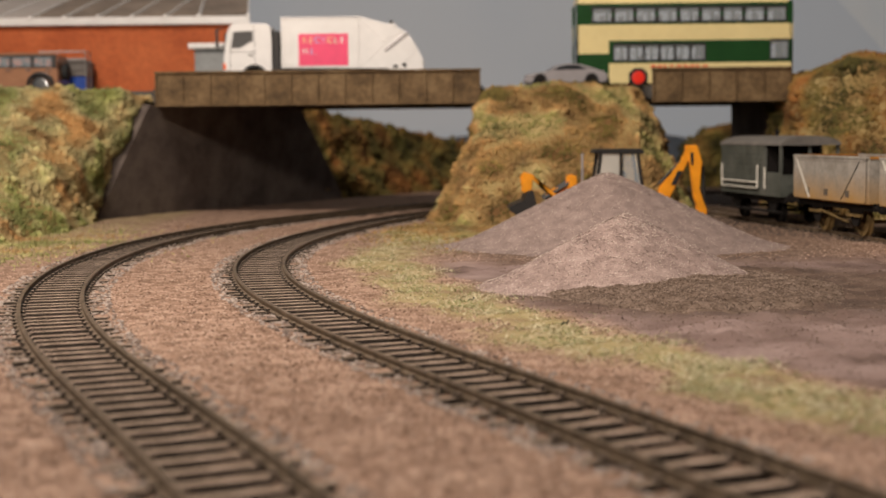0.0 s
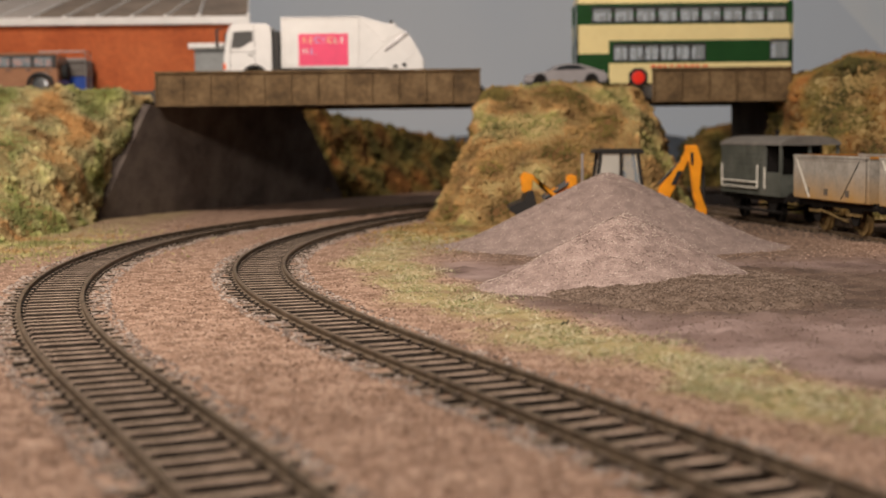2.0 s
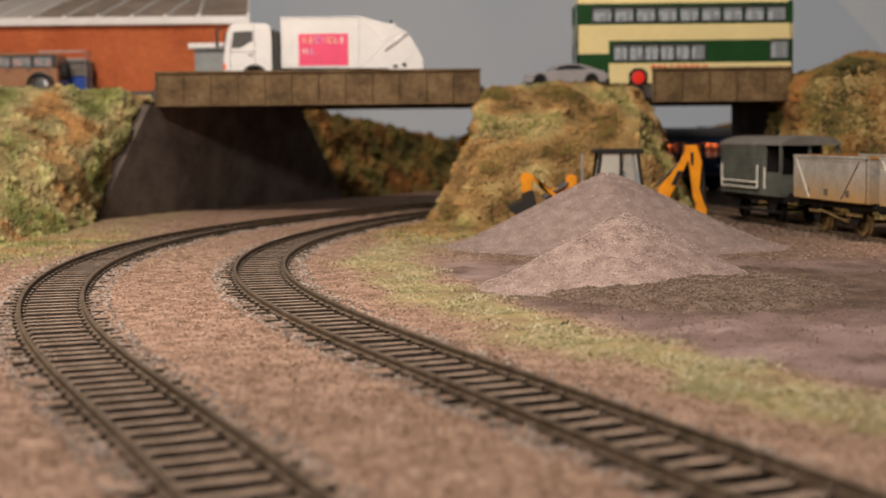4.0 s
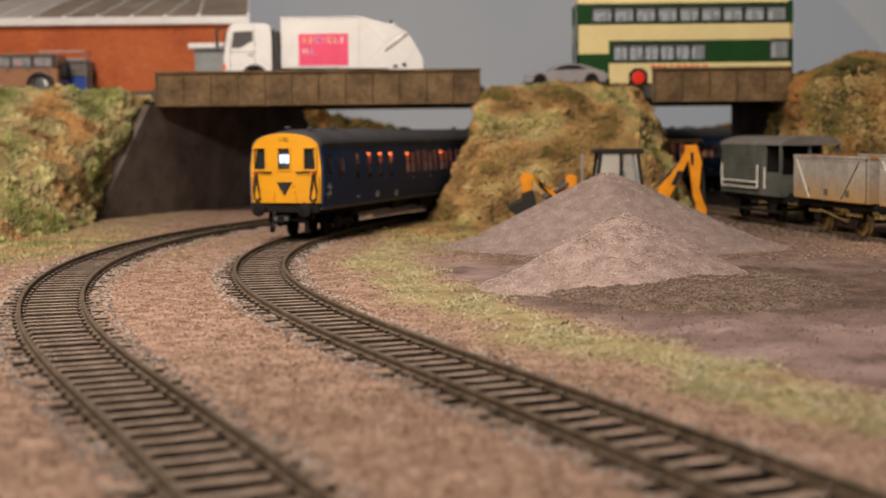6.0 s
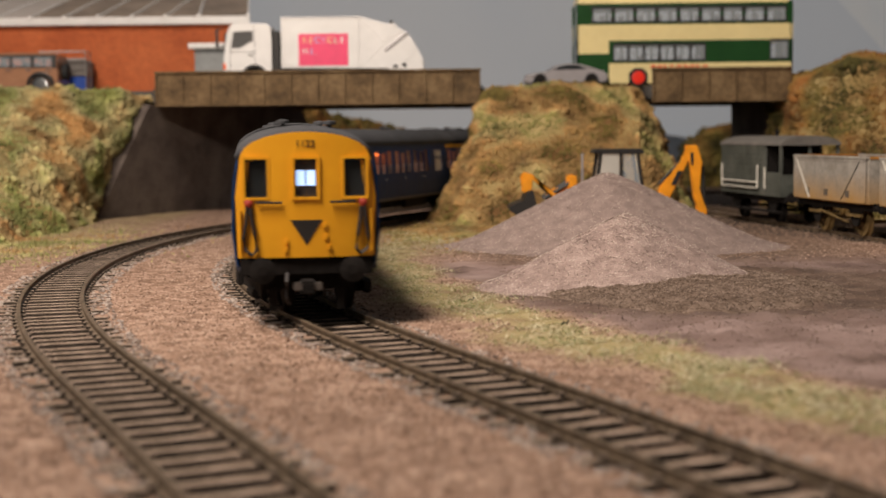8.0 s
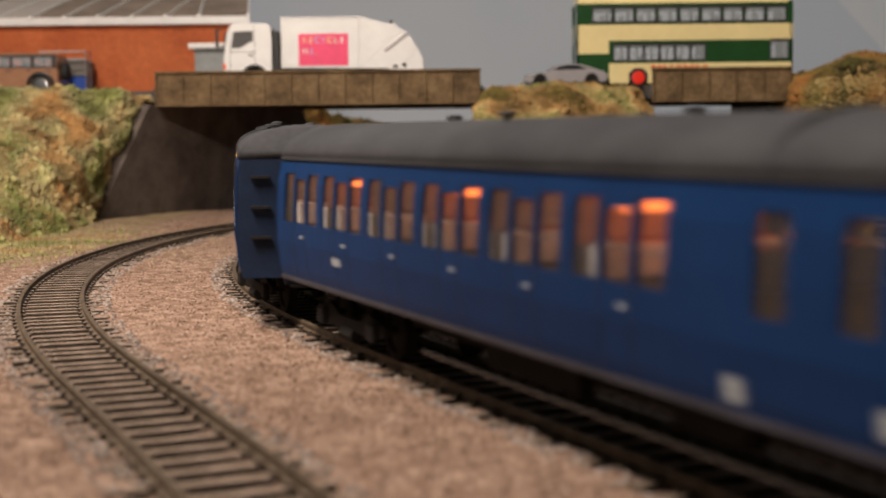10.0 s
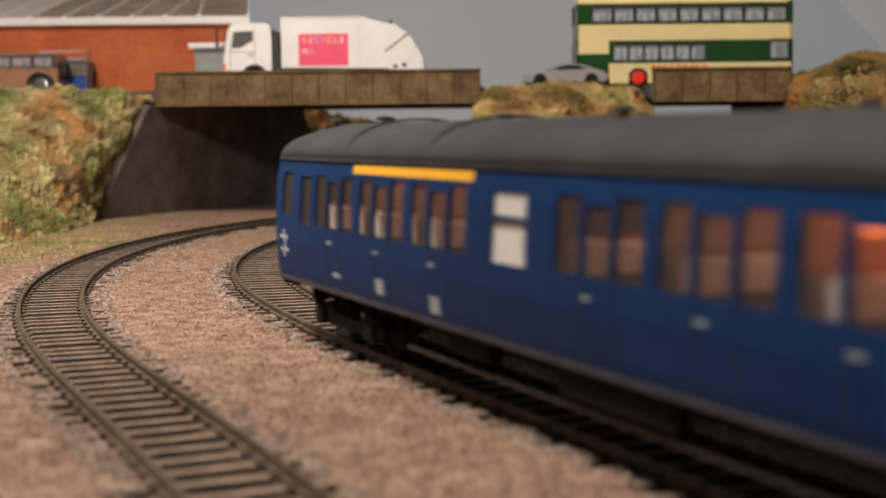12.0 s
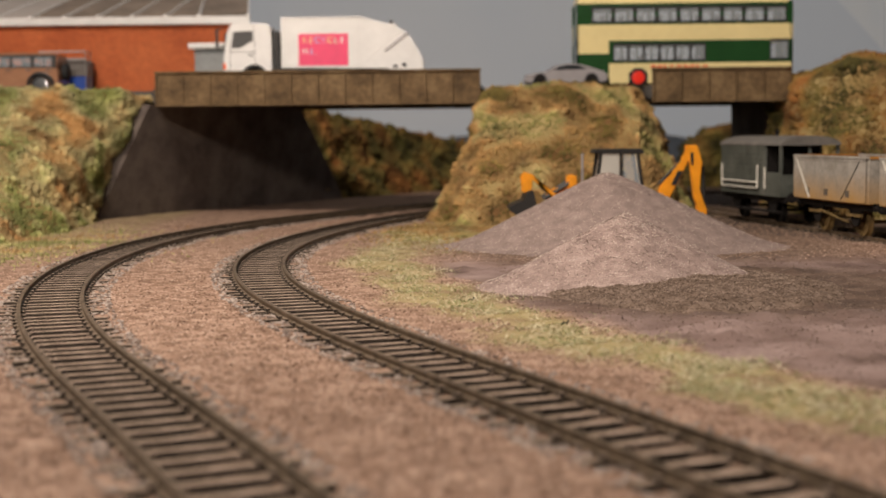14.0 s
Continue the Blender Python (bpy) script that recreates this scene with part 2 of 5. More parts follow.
# ---- lines of rails ----
INNER = (39.82, 16.099, -86.815, 9.054, 169.677, -46.9, -66.6)
OUTER = (-37.54, 35.54, 18.958, -6.845, 134.408, -36.897, -131.808)
def centre_line(poly, near, far, run, radius):
    """Points (x, y) in mm along a line of rails, from the front of the layout to its back, and their arc lengths, 0 at y = 500."""
    slope = np.polyder(poly)
    at = lambda y: np.array((np.polyval(poly, (y - 500) / 400), y))
    way = lambda y: np.array((np.polyval(slope, (y - 500) / 400) / 400, 1)) / np.hypot(np.polyval(slope, (y - 500) / 400) / 400, 1)
    pts = [at(near) - way(near) * d for d in np.arange(1500, 0, -10)]
    pts += [at(y) for y in np.arange(near, far, 5.0)]
    a, w = at(far), way(far)
    pts += [a + w * d for d in np.arange(0, run, 10.0)]
    a = a + w * run
    th = np.arctan2(w[0], w[1])
    for k in np.linspace(0, np.pi / 2 - th, 40):
        pts.append(a + radius * np.array((np.cos(th) - np.cos(th + k), np.sin(th + k) - np.sin(th))))
    pts += [pts[-1] + np.array((d, 0)) for d in np.arange(10, 900, 10.0)]
    pts = np.array(pts)
    s = np.concatenate(([0], np.cumsum(np.hypot(*np.diff(pts, axis=0).T))))
    s0 = np.interp(500, pts[:330, 1], s[:330])
    return pts, s0 - s
def spot(line, s):
    pts, arc = line
    return np.array((np.interp(-s, -arc, pts[:, 0]), np.interp(-s, -arc, pts[:, 1])))
inner = centre_line(INNER, 200, 820, 40, 470)
outer = centre_line(OUTER, 200, 820, 30, 523)
siding = (np.array([(183 - 0.15 * (y - 680) + max(0, y - 900) ** 2 * 0.0004, y) for y in np.arange(-100.0, 965, 10)]), None)
siding = (siding[0], -np.concatenate(([0], np.cumsum(np.hypot(*np.diff(siding[0], axis=0).T)))))


def across(line, s):
    """Place, direction (towards the front) and right-hand normal at arc length s."""
    a, b = spot(line, s - 2), spot(line, s + 2)
    w = (b - a) / np.linalg.norm(b - a)
    return (a + b) / 2, w, np.array((w[1], -w[0]))


def rail(parent, line, s0, s1, side):
    outline = [(-1.0, -2.0), (1.0, -2.0), (1.0, -1.6), (0.35, -1.4), (0.35, -0.75), (0.55, -0.6), (0.55, -0.08), (0.45, 0), (-0.45, 0), (-0.55, -0.08), (-0.55, -0.6), (-0.35, -0.75), (-0.35, -1.4), (-1.0, -1.6)]
    k = len(outline)
    verts, faces = [], []
    steps = np.arange(s0, s1, 6.0)
    for s in steps:
        p, w, n = across(line, s)
        for u, z in outline:
            q = p + n * (side * 8.7 + u)
            verts.append((q[0], q[1], z))
    for i in range(len(steps) - 1):
        for j in range(k):
            a, b = i * k + j, i * k + (j + 1) % k
            faces.append((a, b, b + k, a + k))
    ob = soup("rail", verts, faces, M_RAIL)
    ob.parent = parent


SLEEPER = None


def railway(name, label, line, s0, s1, near):
    """A track: two rails, and sleepers 7.6 mm apart with chairs; those within near are parts of their own."""
    global SLEEPER
    t = thing(name, label, "railway track", kind="structure")
    rail(t, line, s0, s1, -1), rail(t, line, s0, s1, 1)
    if SLEEPER is None:
        bm = boxed(-14.2, -1.5, -5.6, 14.2, 1.5, -2.0, bevel=0.25)
        for sx in (-1, 1):
            for e in (-1, 1):
                box(bm, sx * 8.7 + e * 1.2 - 0.6, -0.9, -2.0, sx * 8.7 + e * 1.2 + 0.6, 0.9, -1.25)
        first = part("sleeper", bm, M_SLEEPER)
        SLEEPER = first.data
        bpy.data.objects.remove(first)
    rng = random.Random(4)
    far = bmesh.new()
    for s in np.arange(s0 + 4, s1, 7.6):
        p, w, n = across(line, s)
        turn = math.degrees(math.atan2(n[1], n[0])) + rng.uniform(-1.2, 1.2)
        m = spotted(p[0], p[1], rng.uniform(-0.12, 0.1), 0, 0, turn)
        if near[0] < s < near[1]:
            ob = new("sleeper", SLEEPER)
            ob.parent, ob.matrix_basis = t, m
        else:
            n0 = len(far.verts)
            box(far, -14.2, -1.5, -5.6, 14.2, 1.25, -2.0)
            far.verts.ensure_lookup_table()
            mm = Matrix.Translation((p[0], p[1], 0)) @ Euler((0, 0, radians(turn))).to_matrix().to_4x4()
            for v in far.verts[n0:]:
                v.co = mm @ v.co
    if len(far.verts):
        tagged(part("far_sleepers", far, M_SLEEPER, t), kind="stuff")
    else:
        far.free()
    return t


# ---- the baseboard's ground ----
HEAPS = ((71.5, 600.0, 32.5, 64.0), (58.5, 443.0, 23.8, 42.5))  # x, y, height, radius


def heap_height(x, y, heap):
    cx, cy, h, r = heap
    a = np.arctan2(y - cy, x - cx)
    d = np.hypot(x - cx, (y - cy) * 1.0) / (r * (1 + 0.07 * np.sin(2 * a + cx) + 0.05 * np.sin(5 * a + cy)))
    d = np.sqrt(d * d + 0.0035)
    return h * np.log1p(np.exp((1 - d) * 13)) / 13 * 1.04


def ground_height(x, y):
    gap = np.minimum(track_gap(inner, x, y), track_gap(outer, x, y))
    calm = np.clip((gap - 8) / 9, 0.1, 1)
    fill = np.clip(0.55 + 0.9 * ripple(x, y, 17.0, 3), 0, 1)
    bed = np.where(gap < 6.8, -4.5 + 1.7 * fill, np.where(gap < 10.5, -2.9 + 0.5 * fill, -3.4 + 1.4 * fill))
    bed = bed + (-2.15 - bed) * np.clip((gap - 12.5) / 4, 0, 1)
    level = np.ones_like(x)
    for cx, cy, _, r in HEAPS:
        level = np.minimum(level, np.clip((np.hypot(x - cx, y - cy) / r - 1.1) / 0.4, 0, 1))
    return bed + calm * (0.35 * ripple(x, y, 60.0) + 0.25 * ripple(x, y, 9.0, 2)) + level * yard_zone(x, y) * (1.5 * np.abs(ripple(x, y * 1.6, 33.0, 5)) + 0.8 * np.abs(ripple(x * 0.7, y, 13.0, 3)) - 0.8)


def track_gap(line, x, y):
    """Distance from the nearest point of a line of rails, near the camera."""
    out = np.full(x.shape, 1e9)
    for a in np.arange(-480, 400, 4.5):
        p = spot(line, a)
        out = np.minimum(out, (x - p[0]) ** 2 + (y - p[1]) ** 2)
    return np.sqrt(out)


def grass_zone(x, y):
    """1 on the dry grass verge between the inner line and the heaps."""
    d = track_gap(inner, x, y) * np.sign(x - np.interp(y, inner[0][:, 1], inner[0][:, 0]))
    w = 47 + 7 * ripple(x, y, 70.0)
    along = np.clip((760 - y) / 60, 0, 1)
    fringe = np.clip(1.2 - np.hypot((x - 2) / 34, (y - 660) / 95), 0, 1) * (d > 24)
    return np.maximum(fringe, np.clip(1 - np.abs(d - w) / (20 + 6 * ripple(x, y, 35.0)), 0, 1) * along)


def yard_zone(x, y):
    e = np.interp(y, inner[0][:, 1], inner[0][:, 0]) + 62 + 5 * ripple(x, y, 50.0)
    return np.clip((x - e) / 8, 0, 1) * np.clip((560 - y) / 60, 0, 1)


def sheet(name, xs, ys, height, material, zones=False):
    X, Y = np.meshgrid(xs, ys)
    Z = height(X, Y)
    v = np.stack([X, Y, Z], 2).reshape(-1, 3)
    nx, ny = len(xs), len(ys)
    i = np.arange(ny - 1)[:, None] * nx + np.arange(nx - 1)[None]
    f = np.stack([i, i + 1, i + nx + 1, i + nx], 2).reshape(-1, 4)
    ob = soup(name, v, f, material, True)
    if zones:
        att = ob.data.color_attributes.new("zone", "FLOAT_COLOR", "POINT")
        g, yd = grass_zone(X, Y), yard_zone(X, Y)
        # Dark soil round and behind the large heap; some shade is painted in.
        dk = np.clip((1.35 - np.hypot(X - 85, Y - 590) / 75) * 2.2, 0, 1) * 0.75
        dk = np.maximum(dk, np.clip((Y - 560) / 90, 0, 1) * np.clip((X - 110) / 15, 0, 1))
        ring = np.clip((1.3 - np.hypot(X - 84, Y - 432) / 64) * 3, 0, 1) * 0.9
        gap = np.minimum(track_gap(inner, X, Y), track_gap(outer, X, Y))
        # Between the rails brown dirt is darkened to stand for shade between sleepers.
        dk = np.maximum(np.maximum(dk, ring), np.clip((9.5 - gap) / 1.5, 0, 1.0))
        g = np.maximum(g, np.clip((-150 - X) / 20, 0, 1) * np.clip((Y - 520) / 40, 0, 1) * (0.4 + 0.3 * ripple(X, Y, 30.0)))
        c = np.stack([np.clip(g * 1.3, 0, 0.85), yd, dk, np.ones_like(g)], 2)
        att.data.foreach_set("color", c.reshape(-1).astype(np.float32))
    return ob


xs = np.concatenate((np.arange(-1400, -260, 40), np.arange(-260, 300, 2.5), np.arange(300, 1500, 40)))
ys = np.concatenate((np.arange(-1400, 100, 60), np.arange(100, 720, 2.5), np.arange(720, 1100, 10), np.arange(1100, 1700, 50)))
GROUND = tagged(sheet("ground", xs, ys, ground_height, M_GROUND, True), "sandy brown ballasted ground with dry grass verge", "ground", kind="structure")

railway("inner_track", "weathered model railway track with rusty rails on dusty brown sleepers", inner, -720, 520, (-330, 400))
railway("outer_track", "curved outer railway track, rusty rails on brown sleepers", outer, -720, 520, (-250, 400))
railway("siding_track", "siding track half sunk in the dark yard soil", siding, -1070, -440, (-860, -500))

rng = np.random.default_rng(7)


def on_ground(n, x0, x1, y0, y1, power=1.6):
    y = y0 + (y1 - y0) * rng.uniform(0, 1, n) ** power
    x = rng.uniform(x0, x1, n) * np.where(y < 500, np.clip(y * 0.36 / 180, 0.25, 1.2), 1.2)
    return x, y


x, y = on_ground(120000, -175, 175, 120, 800)
gap = np.minimum(track_gap(inner, x, y), track_gap(outer, x, y))
keep = (grass_zone(x, y) < 0.45) & (yard_zone(x, y) < 0.6) & (gap > 10.5) & ((gap > 16) | (rng.uniform(0, 1, len(x)) < 0.4))
x, y, gap = x[keep], y[keep], gap[keep]
z = ground_height(x, y) + 0.05
tagged(scattered("ballast", np.stack([x, y, z], 1), rng.uniform(0.1, 0.52, len(x)) ** 1.15, M_STONE), "loose sandy pink ballast grains on the ground", "ballast", kind="stuff")
x, y = on_ground(170000, -60, 175, 200, 720, 1.3)
g = grass_zone(x, y)
keep = g * (0.55 + 0.7 * ripple(x, y, 30.0)) > rng.uniform(0.05, 1.0, len(x))
x, y = x[keep], y[keep]
tagged(blades("grass_verge", np.stack([x, y, ground_height(x, y)], 1), 1.0, 2.0, M_GRASS, 3, 0.16), "dry yellow-green static grass beside the track", "grass", kind="stuff")


s = rng.uniform(-330, 400, 9000)
side = np.where(rng.uniform(0, 1, 9000) < 0.5, -1, 1) * rng.uniform(10, 17, 9000)
for line in (inner, outer):
    at = np.array([across(line, a)[0] + across(line, a)[2] * b for a, b in zip(s[:4500], side[:4500])])
    tagged(scattered("shoulder_chip", np.column_stack((at, ground_height(at[:, 0], at[:, 1]) + 0.15)), rng.uniform(0.3, 0.8, 4500), M_CHIP, seed=31), "grey ballast chips along the sleeper ends", "ballast", kind="stuff")
x, y = rng.uniform(20, 170, 42000), rng.uniform(230, 640, 42000)
keep = (yard_zone(x, y) > 0.4) | (y > 540)
x, y = x[keep], y[keep]
tagged(scattered("yard_grit", np.column_stack((x, y, ground_height(x, y))), rng.uniform(0.1, 0.4, len(x)) ** 1.3, M_SPILLSTONE, seed=33), "fine grit strewn over the trodden yard", "grit", kind="stuff")


def heap(hp, label, seed, skin):
    cx, cy, h, r = hp
    t = thing("gravel_heap", label, "gravel heap", "gravel heaps", spotted(cx, cy, 0))
    a = np.linspace(-1.6, 1.6, 130)
    X, Y = np.meshgrid(a * r, a * r)
    Z = -2.9 + heap_height(X + cx, Y + cy, hp) + 0.25 * ripple(X, Y, 12.0) * np.clip(1.5 - np.hypot(X, Y) / r, 0, 1)
    v = np.stack([X, Y, Z], 2).reshape(-1, 3)
    i = np.arange(129)[:, None] * 130 + np.arange(129)[None]
    mound = soup("mound", v, np.stack([i, i + 1, i + 131, i + 130], 2).reshape(-1, 4), skin, True)
    mound.parent = t
    q = np.random.default_rng(seed)
    n = 22000
    d, b = r * 1.6 * q.uniform(0, 1, n) ** 0.75, q.uniform(0, 6.283, n)
    x, y = d * np.cos(b), d * np.sin(b)
    z = -2.9 + heap_height(x + cx, y + cy, hp)
    g = scattered("loose_gravel", np.stack([x, y, z + 0.1], 1), q.uniform(0.08, 0.27, n), M_HEAPSTONE, seed=seed)
    g.parent = t
    tagged(g, kind="stuff")
    return t


def spill(t, hp, cx, cy, rx, ry, seed):
    """A low dark skirt of spilled gravel round a heap's foot, under the heap."""
    a = np.linspace(-1.15, 1.15, 110)
    X, Y = np.meshgrid(a * rx + cx, a * ry + cy)
    def top(x, y):
        d = np.hypot((x - cx) / rx, (y - cy) / ry) * (1 + 0.05 * ripple(x, y, 40.0, 3))
        return ground_height(x, y) - 0.5 + 6.0 * np.clip(1.04 - d, 0, 1) ** 0.6 + 0.3 * ripple(x, y, 7.0, 3)
    v = np.stack([X - hp[0], Y - hp[1], top(X, Y)], 2).reshape(-1, 3)
    i = np.arange(109)[:, None] * 110 + np.arange(109)[None]
    ob = soup("spilled_gravel", v, np.stack([i, i + 1, i + 111, i + 110], 2).reshape(-1, 4), M_SPILL, True)
    ob.parent = t
    q = np.random.default_rng(seed)
    n = 26000
    d, b = q.uniform(0, 1.06, n) ** 0.6, q.uniform(0, 6.283, n)
    x, y = cx + rx * d * np.cos(b), cy + ry * d * np.sin(b)
    g = scattered("spilled_grain", np.stack([x - hp[0], y - hp[1], top(x, y) + 0.1], 1), q.uniform(0.1, 0.36, n), M_SPILLSTONE, seed=seed)
    g.parent = t
    tagged(g, kind="stuff")


heap(HEAPS[0], "large conical heap of pinkish grey gravel", 11, M_HEAP)
front_heap = heap(HEAPS[1], "smaller conical heap of sparkling pinkish gravel on the yard", 12, M_PALEHEAP)
spill(front_heap, HEAPS[1], 76, 428, 45, 58, 13)
# ---- embankments, bridges, backdrop ----
def lump(name, label, rings, material, tuft, n, size, seed, category="embankment", rough=6.0):
    """A turf-covered bank lofted through rows of points (mm), roughened, with clumps of scatter on it."""
    t = thing(name, label, category)
    r = np.array(rings, float)  # rows x points x 3
    m, k, _ = r.shape
    U, V = 80, 80
    u, v = np.linspace(0, m - 1, U), np.linspace(0, k - 1, V)
    iu, iv = np.minimum(u.astype(int), m - 2), np.minimum(v.astype(int), k - 2)
    fu, fv = (u - iu)[:, None, None], (v - iv)[None, :, None]
    P = (r[iu][:, iv] * (1 - fu) + r[iu + 1][:, iv] * fu) * (1 - fv) + (r[iu][:, iv + 1] * (1 - fu) + r[iu + 1][:, iv + 1] * fu) * fv
    nz = ripple(P[:, :, 0] + P[:, :, 1] * 0.6, P[:, :, 2] * 1.3 - P[:, :, 1] * 0.5, 38.0) * rough
    P[:, :, 1] -= nz * 0.8
    P[:, :, 2] += nz * 0.35
    P[:, :, 0] += ripple(P[:, :, 2], P[:, :, 1], 31.0) * rough * 0.5
    nz = ripple(P[:, :, 0] + P[:, :, 1] * 0.3, P[:, :, 2] * 1.2 + P[:, :, 1] * 0.4, 19.0) * rough * 0.3
    P[:, :, 1] -= nz
    P[:, :, 2] += nz * 0.5
    i = np.arange(U - 1)[:, None] * V + np.arange(V - 1)[None]
    body = soup("bank", P.reshape(-1, 3), np.stack([i, i + 1, i + V + 1, i + V], 2).reshape(-1, 4), material, True)
    body.parent = t
    q = np.random.default_rng(seed)
    a, b = q.integers(0, U - 1, n), q.integers(0, V - 1, n)
    s, w = q.uniform(0, 1, (n, 1)), q.uniform(0, 1, (n, 1))
    pts = P[a, b] * (1 - s) * (1 - w) + P[a + 1, b] * s * (1 - w) + P[a, b + 1] * (1 - s) * w + P[a + 1, b + 1] * s * w
    patch = 1 + 0.5 * ripple(pts[:, 0] + pts[:, 1], pts[:, 2] * 2, 22.0)
    pts[:, 1] -= patch * 0.6
    c = scattered("turf_scatter", pts, size * np.where(q.uniform(0, 1, n) < 0.06, 2.3, 1.0) * q.uniform(0.35, 1.3, n) * np.clip(patch, 0.4, 1.6), tuft, 1.0, seed, True)
    c.parent = t
    tagged(c, kind="stuff")
    a, b = q.integers(0, U - 1, n // 3), q.integers(0, V - 1, n // 3)
    f = blades("turf_fibre", P[a, b] * (1 - s[:n // 3]) + P[a + 1, b + 1] * s[:n // 3], size * 1.7, 1.0, tuft, seed + 50, 0.24)
    f.parent = t
    tagged(f, kind="stuff")
    return t


# left bank: toe on the ground in front, road level at the top
lump("left_embankment", "grassy embankment with green and rust-coloured scatter", [
    [(-420, 560, -4), (-300, 560, -4), (-205, 575, -4), (-196, 690, -4), (-196, 775, -4), (-207, 818, -4)],
    [(-420, 640, 25), (-310, 640, 22), (-225, 660, 18), (-208, 730, 18), (-205, 790, 20), (-200, 828, 22)],
    [(-420, 760, 60), (-330, 760, 58), (-250, 780, 56), (-220, 800, 52), (-202, 815, 48), (-190, 838, 50)],
    [(-420, 835, 76), (-330, 835, 76), (-260, 835, 76), (-230, 835, 75), (-200, 838, 73), (-180, 850, 70)],
    [(-420, 860, 75), (-330, 860, 75), (-260, 860, 75), (-230, 860, 75), (-200, 860, 74), (-179, 862, 70)]],
    M_BANK, M_GREENTUFT, 52000, 0.75, 21)


def bank_foot(name, label, cx, cy, rx, ry, material, n, seed):
    """Thinning scatter and fibres strewn over the ground at the foot of a bank."""
    t = thing(name, label, "scatter", "scatter at the banks")
    q = np.random.default_rng(seed)
    x, y = cx + q.normal(0, 0.5, n) * rx, cy + q.normal(0, 0.5, n) * ry
    gap = np.minimum(track_gap(inner, x, y), track_gap(outer, x, y))
    keep = (gap > 17) & (ripple(x, y, 22.0, 3) > q.uniform(-0.9, 0.6, n))
    x, y = x[keep], y[keep]
    p = np.stack([x, y, ground_height(x, y) + 0.1], 1)
    c = scattered("turf_scatter", p, q.uniform(0.25, 0.95, len(x)), material, 0.8, seed, True)
    f = blades("turf_fibre", p, 2.2, 1.2, material, seed + 1, 0.22)
    for ob in (c, f):
        ob.parent = t
        tagged(ob, kind="stuff")


bank_foot("ground_scatter", "green and tan turf scatter thinning over the ground", -208, 612, 75, 105, M_GREENTUFT, 6000, 61)
bank_foot("ground_scatter", "rusty brown turf scatter at the foot of the mound", 20, 690, 48, 75, M_TUFT, 8000, 63)
# bank between the two bridges
lump("centre_embankment", "steep mound of tan and ochre turf carrying the road", [
    [(55, 890, -4), (12, 815, -4), (-10, 768, -4), (8, 733, -4), (60, 722, -4), (120, 742, -4), (146, 790, -4), (150, 870, -4), (100, 905, -4), (55, 890, -4)],
    [(58, 890, 30), (24, 835, 30), (8, 792, 30), (20, 772, 30), (62, 760, 30), (112, 770, 30), (134, 806, 30), (139, 870, 30), (100, 905, 30), (58, 890, 30)],
    [(60, 895, 58), (34, 850, 58), (20, 818, 58), (28, 808, 58), (66, 800, 58), (112, 806, 58), (124, 828, 58), (129, 870, 58), (100, 905, 58), (60, 895, 58)],
    [(60, 895, 72), (40, 865, 72), (27, 838, 72), (33, 828, 73), (68, 824, 74), (112, 828, 73), (120, 838, 72), (123, 870, 72), (100, 905, 72), (60, 895, 72)],
    [(62, 890, 75), (50, 870, 75), (45, 862, 75), (50, 860, 75.5), (70, 858, 76), (100, 860, 75.5), (108, 866, 75), (110, 870, 75), (90, 890, 75), (62, 890, 75)]],
    M_BANK, M_TUFT, 46000, 0.72, 22)
lump("right_embankment", "ochre turf bank rising beside the small bridge", [
    [(205, 900, -4), (208, 800, -4), (225, 740, -4), (290, 720, -4), (420, 700, -4)],
    [(208, 890, 40), (212, 820, 40), (230, 780, 40), (290, 760, 42), (420, 750, 42)],
    [(210, 880, 74), (216, 835, 76), (236, 815, 84), (290, 800, 84), (420, 790, 80)],
    [(212, 900, 77), (222, 870, 80), (250, 850, 92), (300, 850, 90), (420, 840, 86)],
    [(212, 960, 70), (222, 960, 74), (250, 940, 80), (300, 940, 80), (420, 940, 80)]],
    M_BANK, M_BUSH, 36000, 0.72, 23)
lump("hedge_bank", "rust-brown bushes on the slope behind the bridge", [
    [(-260, 1010, -4), (-100, 1030, -4), (-72, 1075, -4), (-20, 1150, -4), (60, 1260, -4), (130, 1330, -4)],
    [(-260, 1020, 40), (-110, 1040, 38), (-85, 1090, 32), (-34, 1170, 24), (50, 1280, 16), (120, 1350, 10)],
    [(-260, 1030, 76), (-125, 1050, 72), (-92, 1100, 62), (-38, 1180, 50), (40, 1290, 30), (110, 1360, 22)],
    [(-260, 1080, 78), (-130, 1090, 74), (-95, 1130, 62), (-38, 1220, 50), (40, 1320, 30), (110, 1390, 22)]],
    M_BUSH, M_BUSH, 22000, 1.5, 24, "hedge", 5.0)
lump("bush", "dark green-brown bush beyond the small bridge", [
    [(206, 1215, -4), (230, 1205, -4), (272, 1205, -4), (340, 1225, -4)],
    [(210, 1225, 20), (232, 1215, 30), (272, 1215, 36), (340, 1235, 40)],
    [(216, 1235, 32), (236, 1225, 46), (274, 1225, 53), (340, 1245, 57)],
    [(216, 1265, 30), (236, 1265, 45), (274, 1265, 53), (340, 1275, 57)]],
    M_BUSH, M_BUSH, 9000, 1.5, 25, "bush", 3.0)


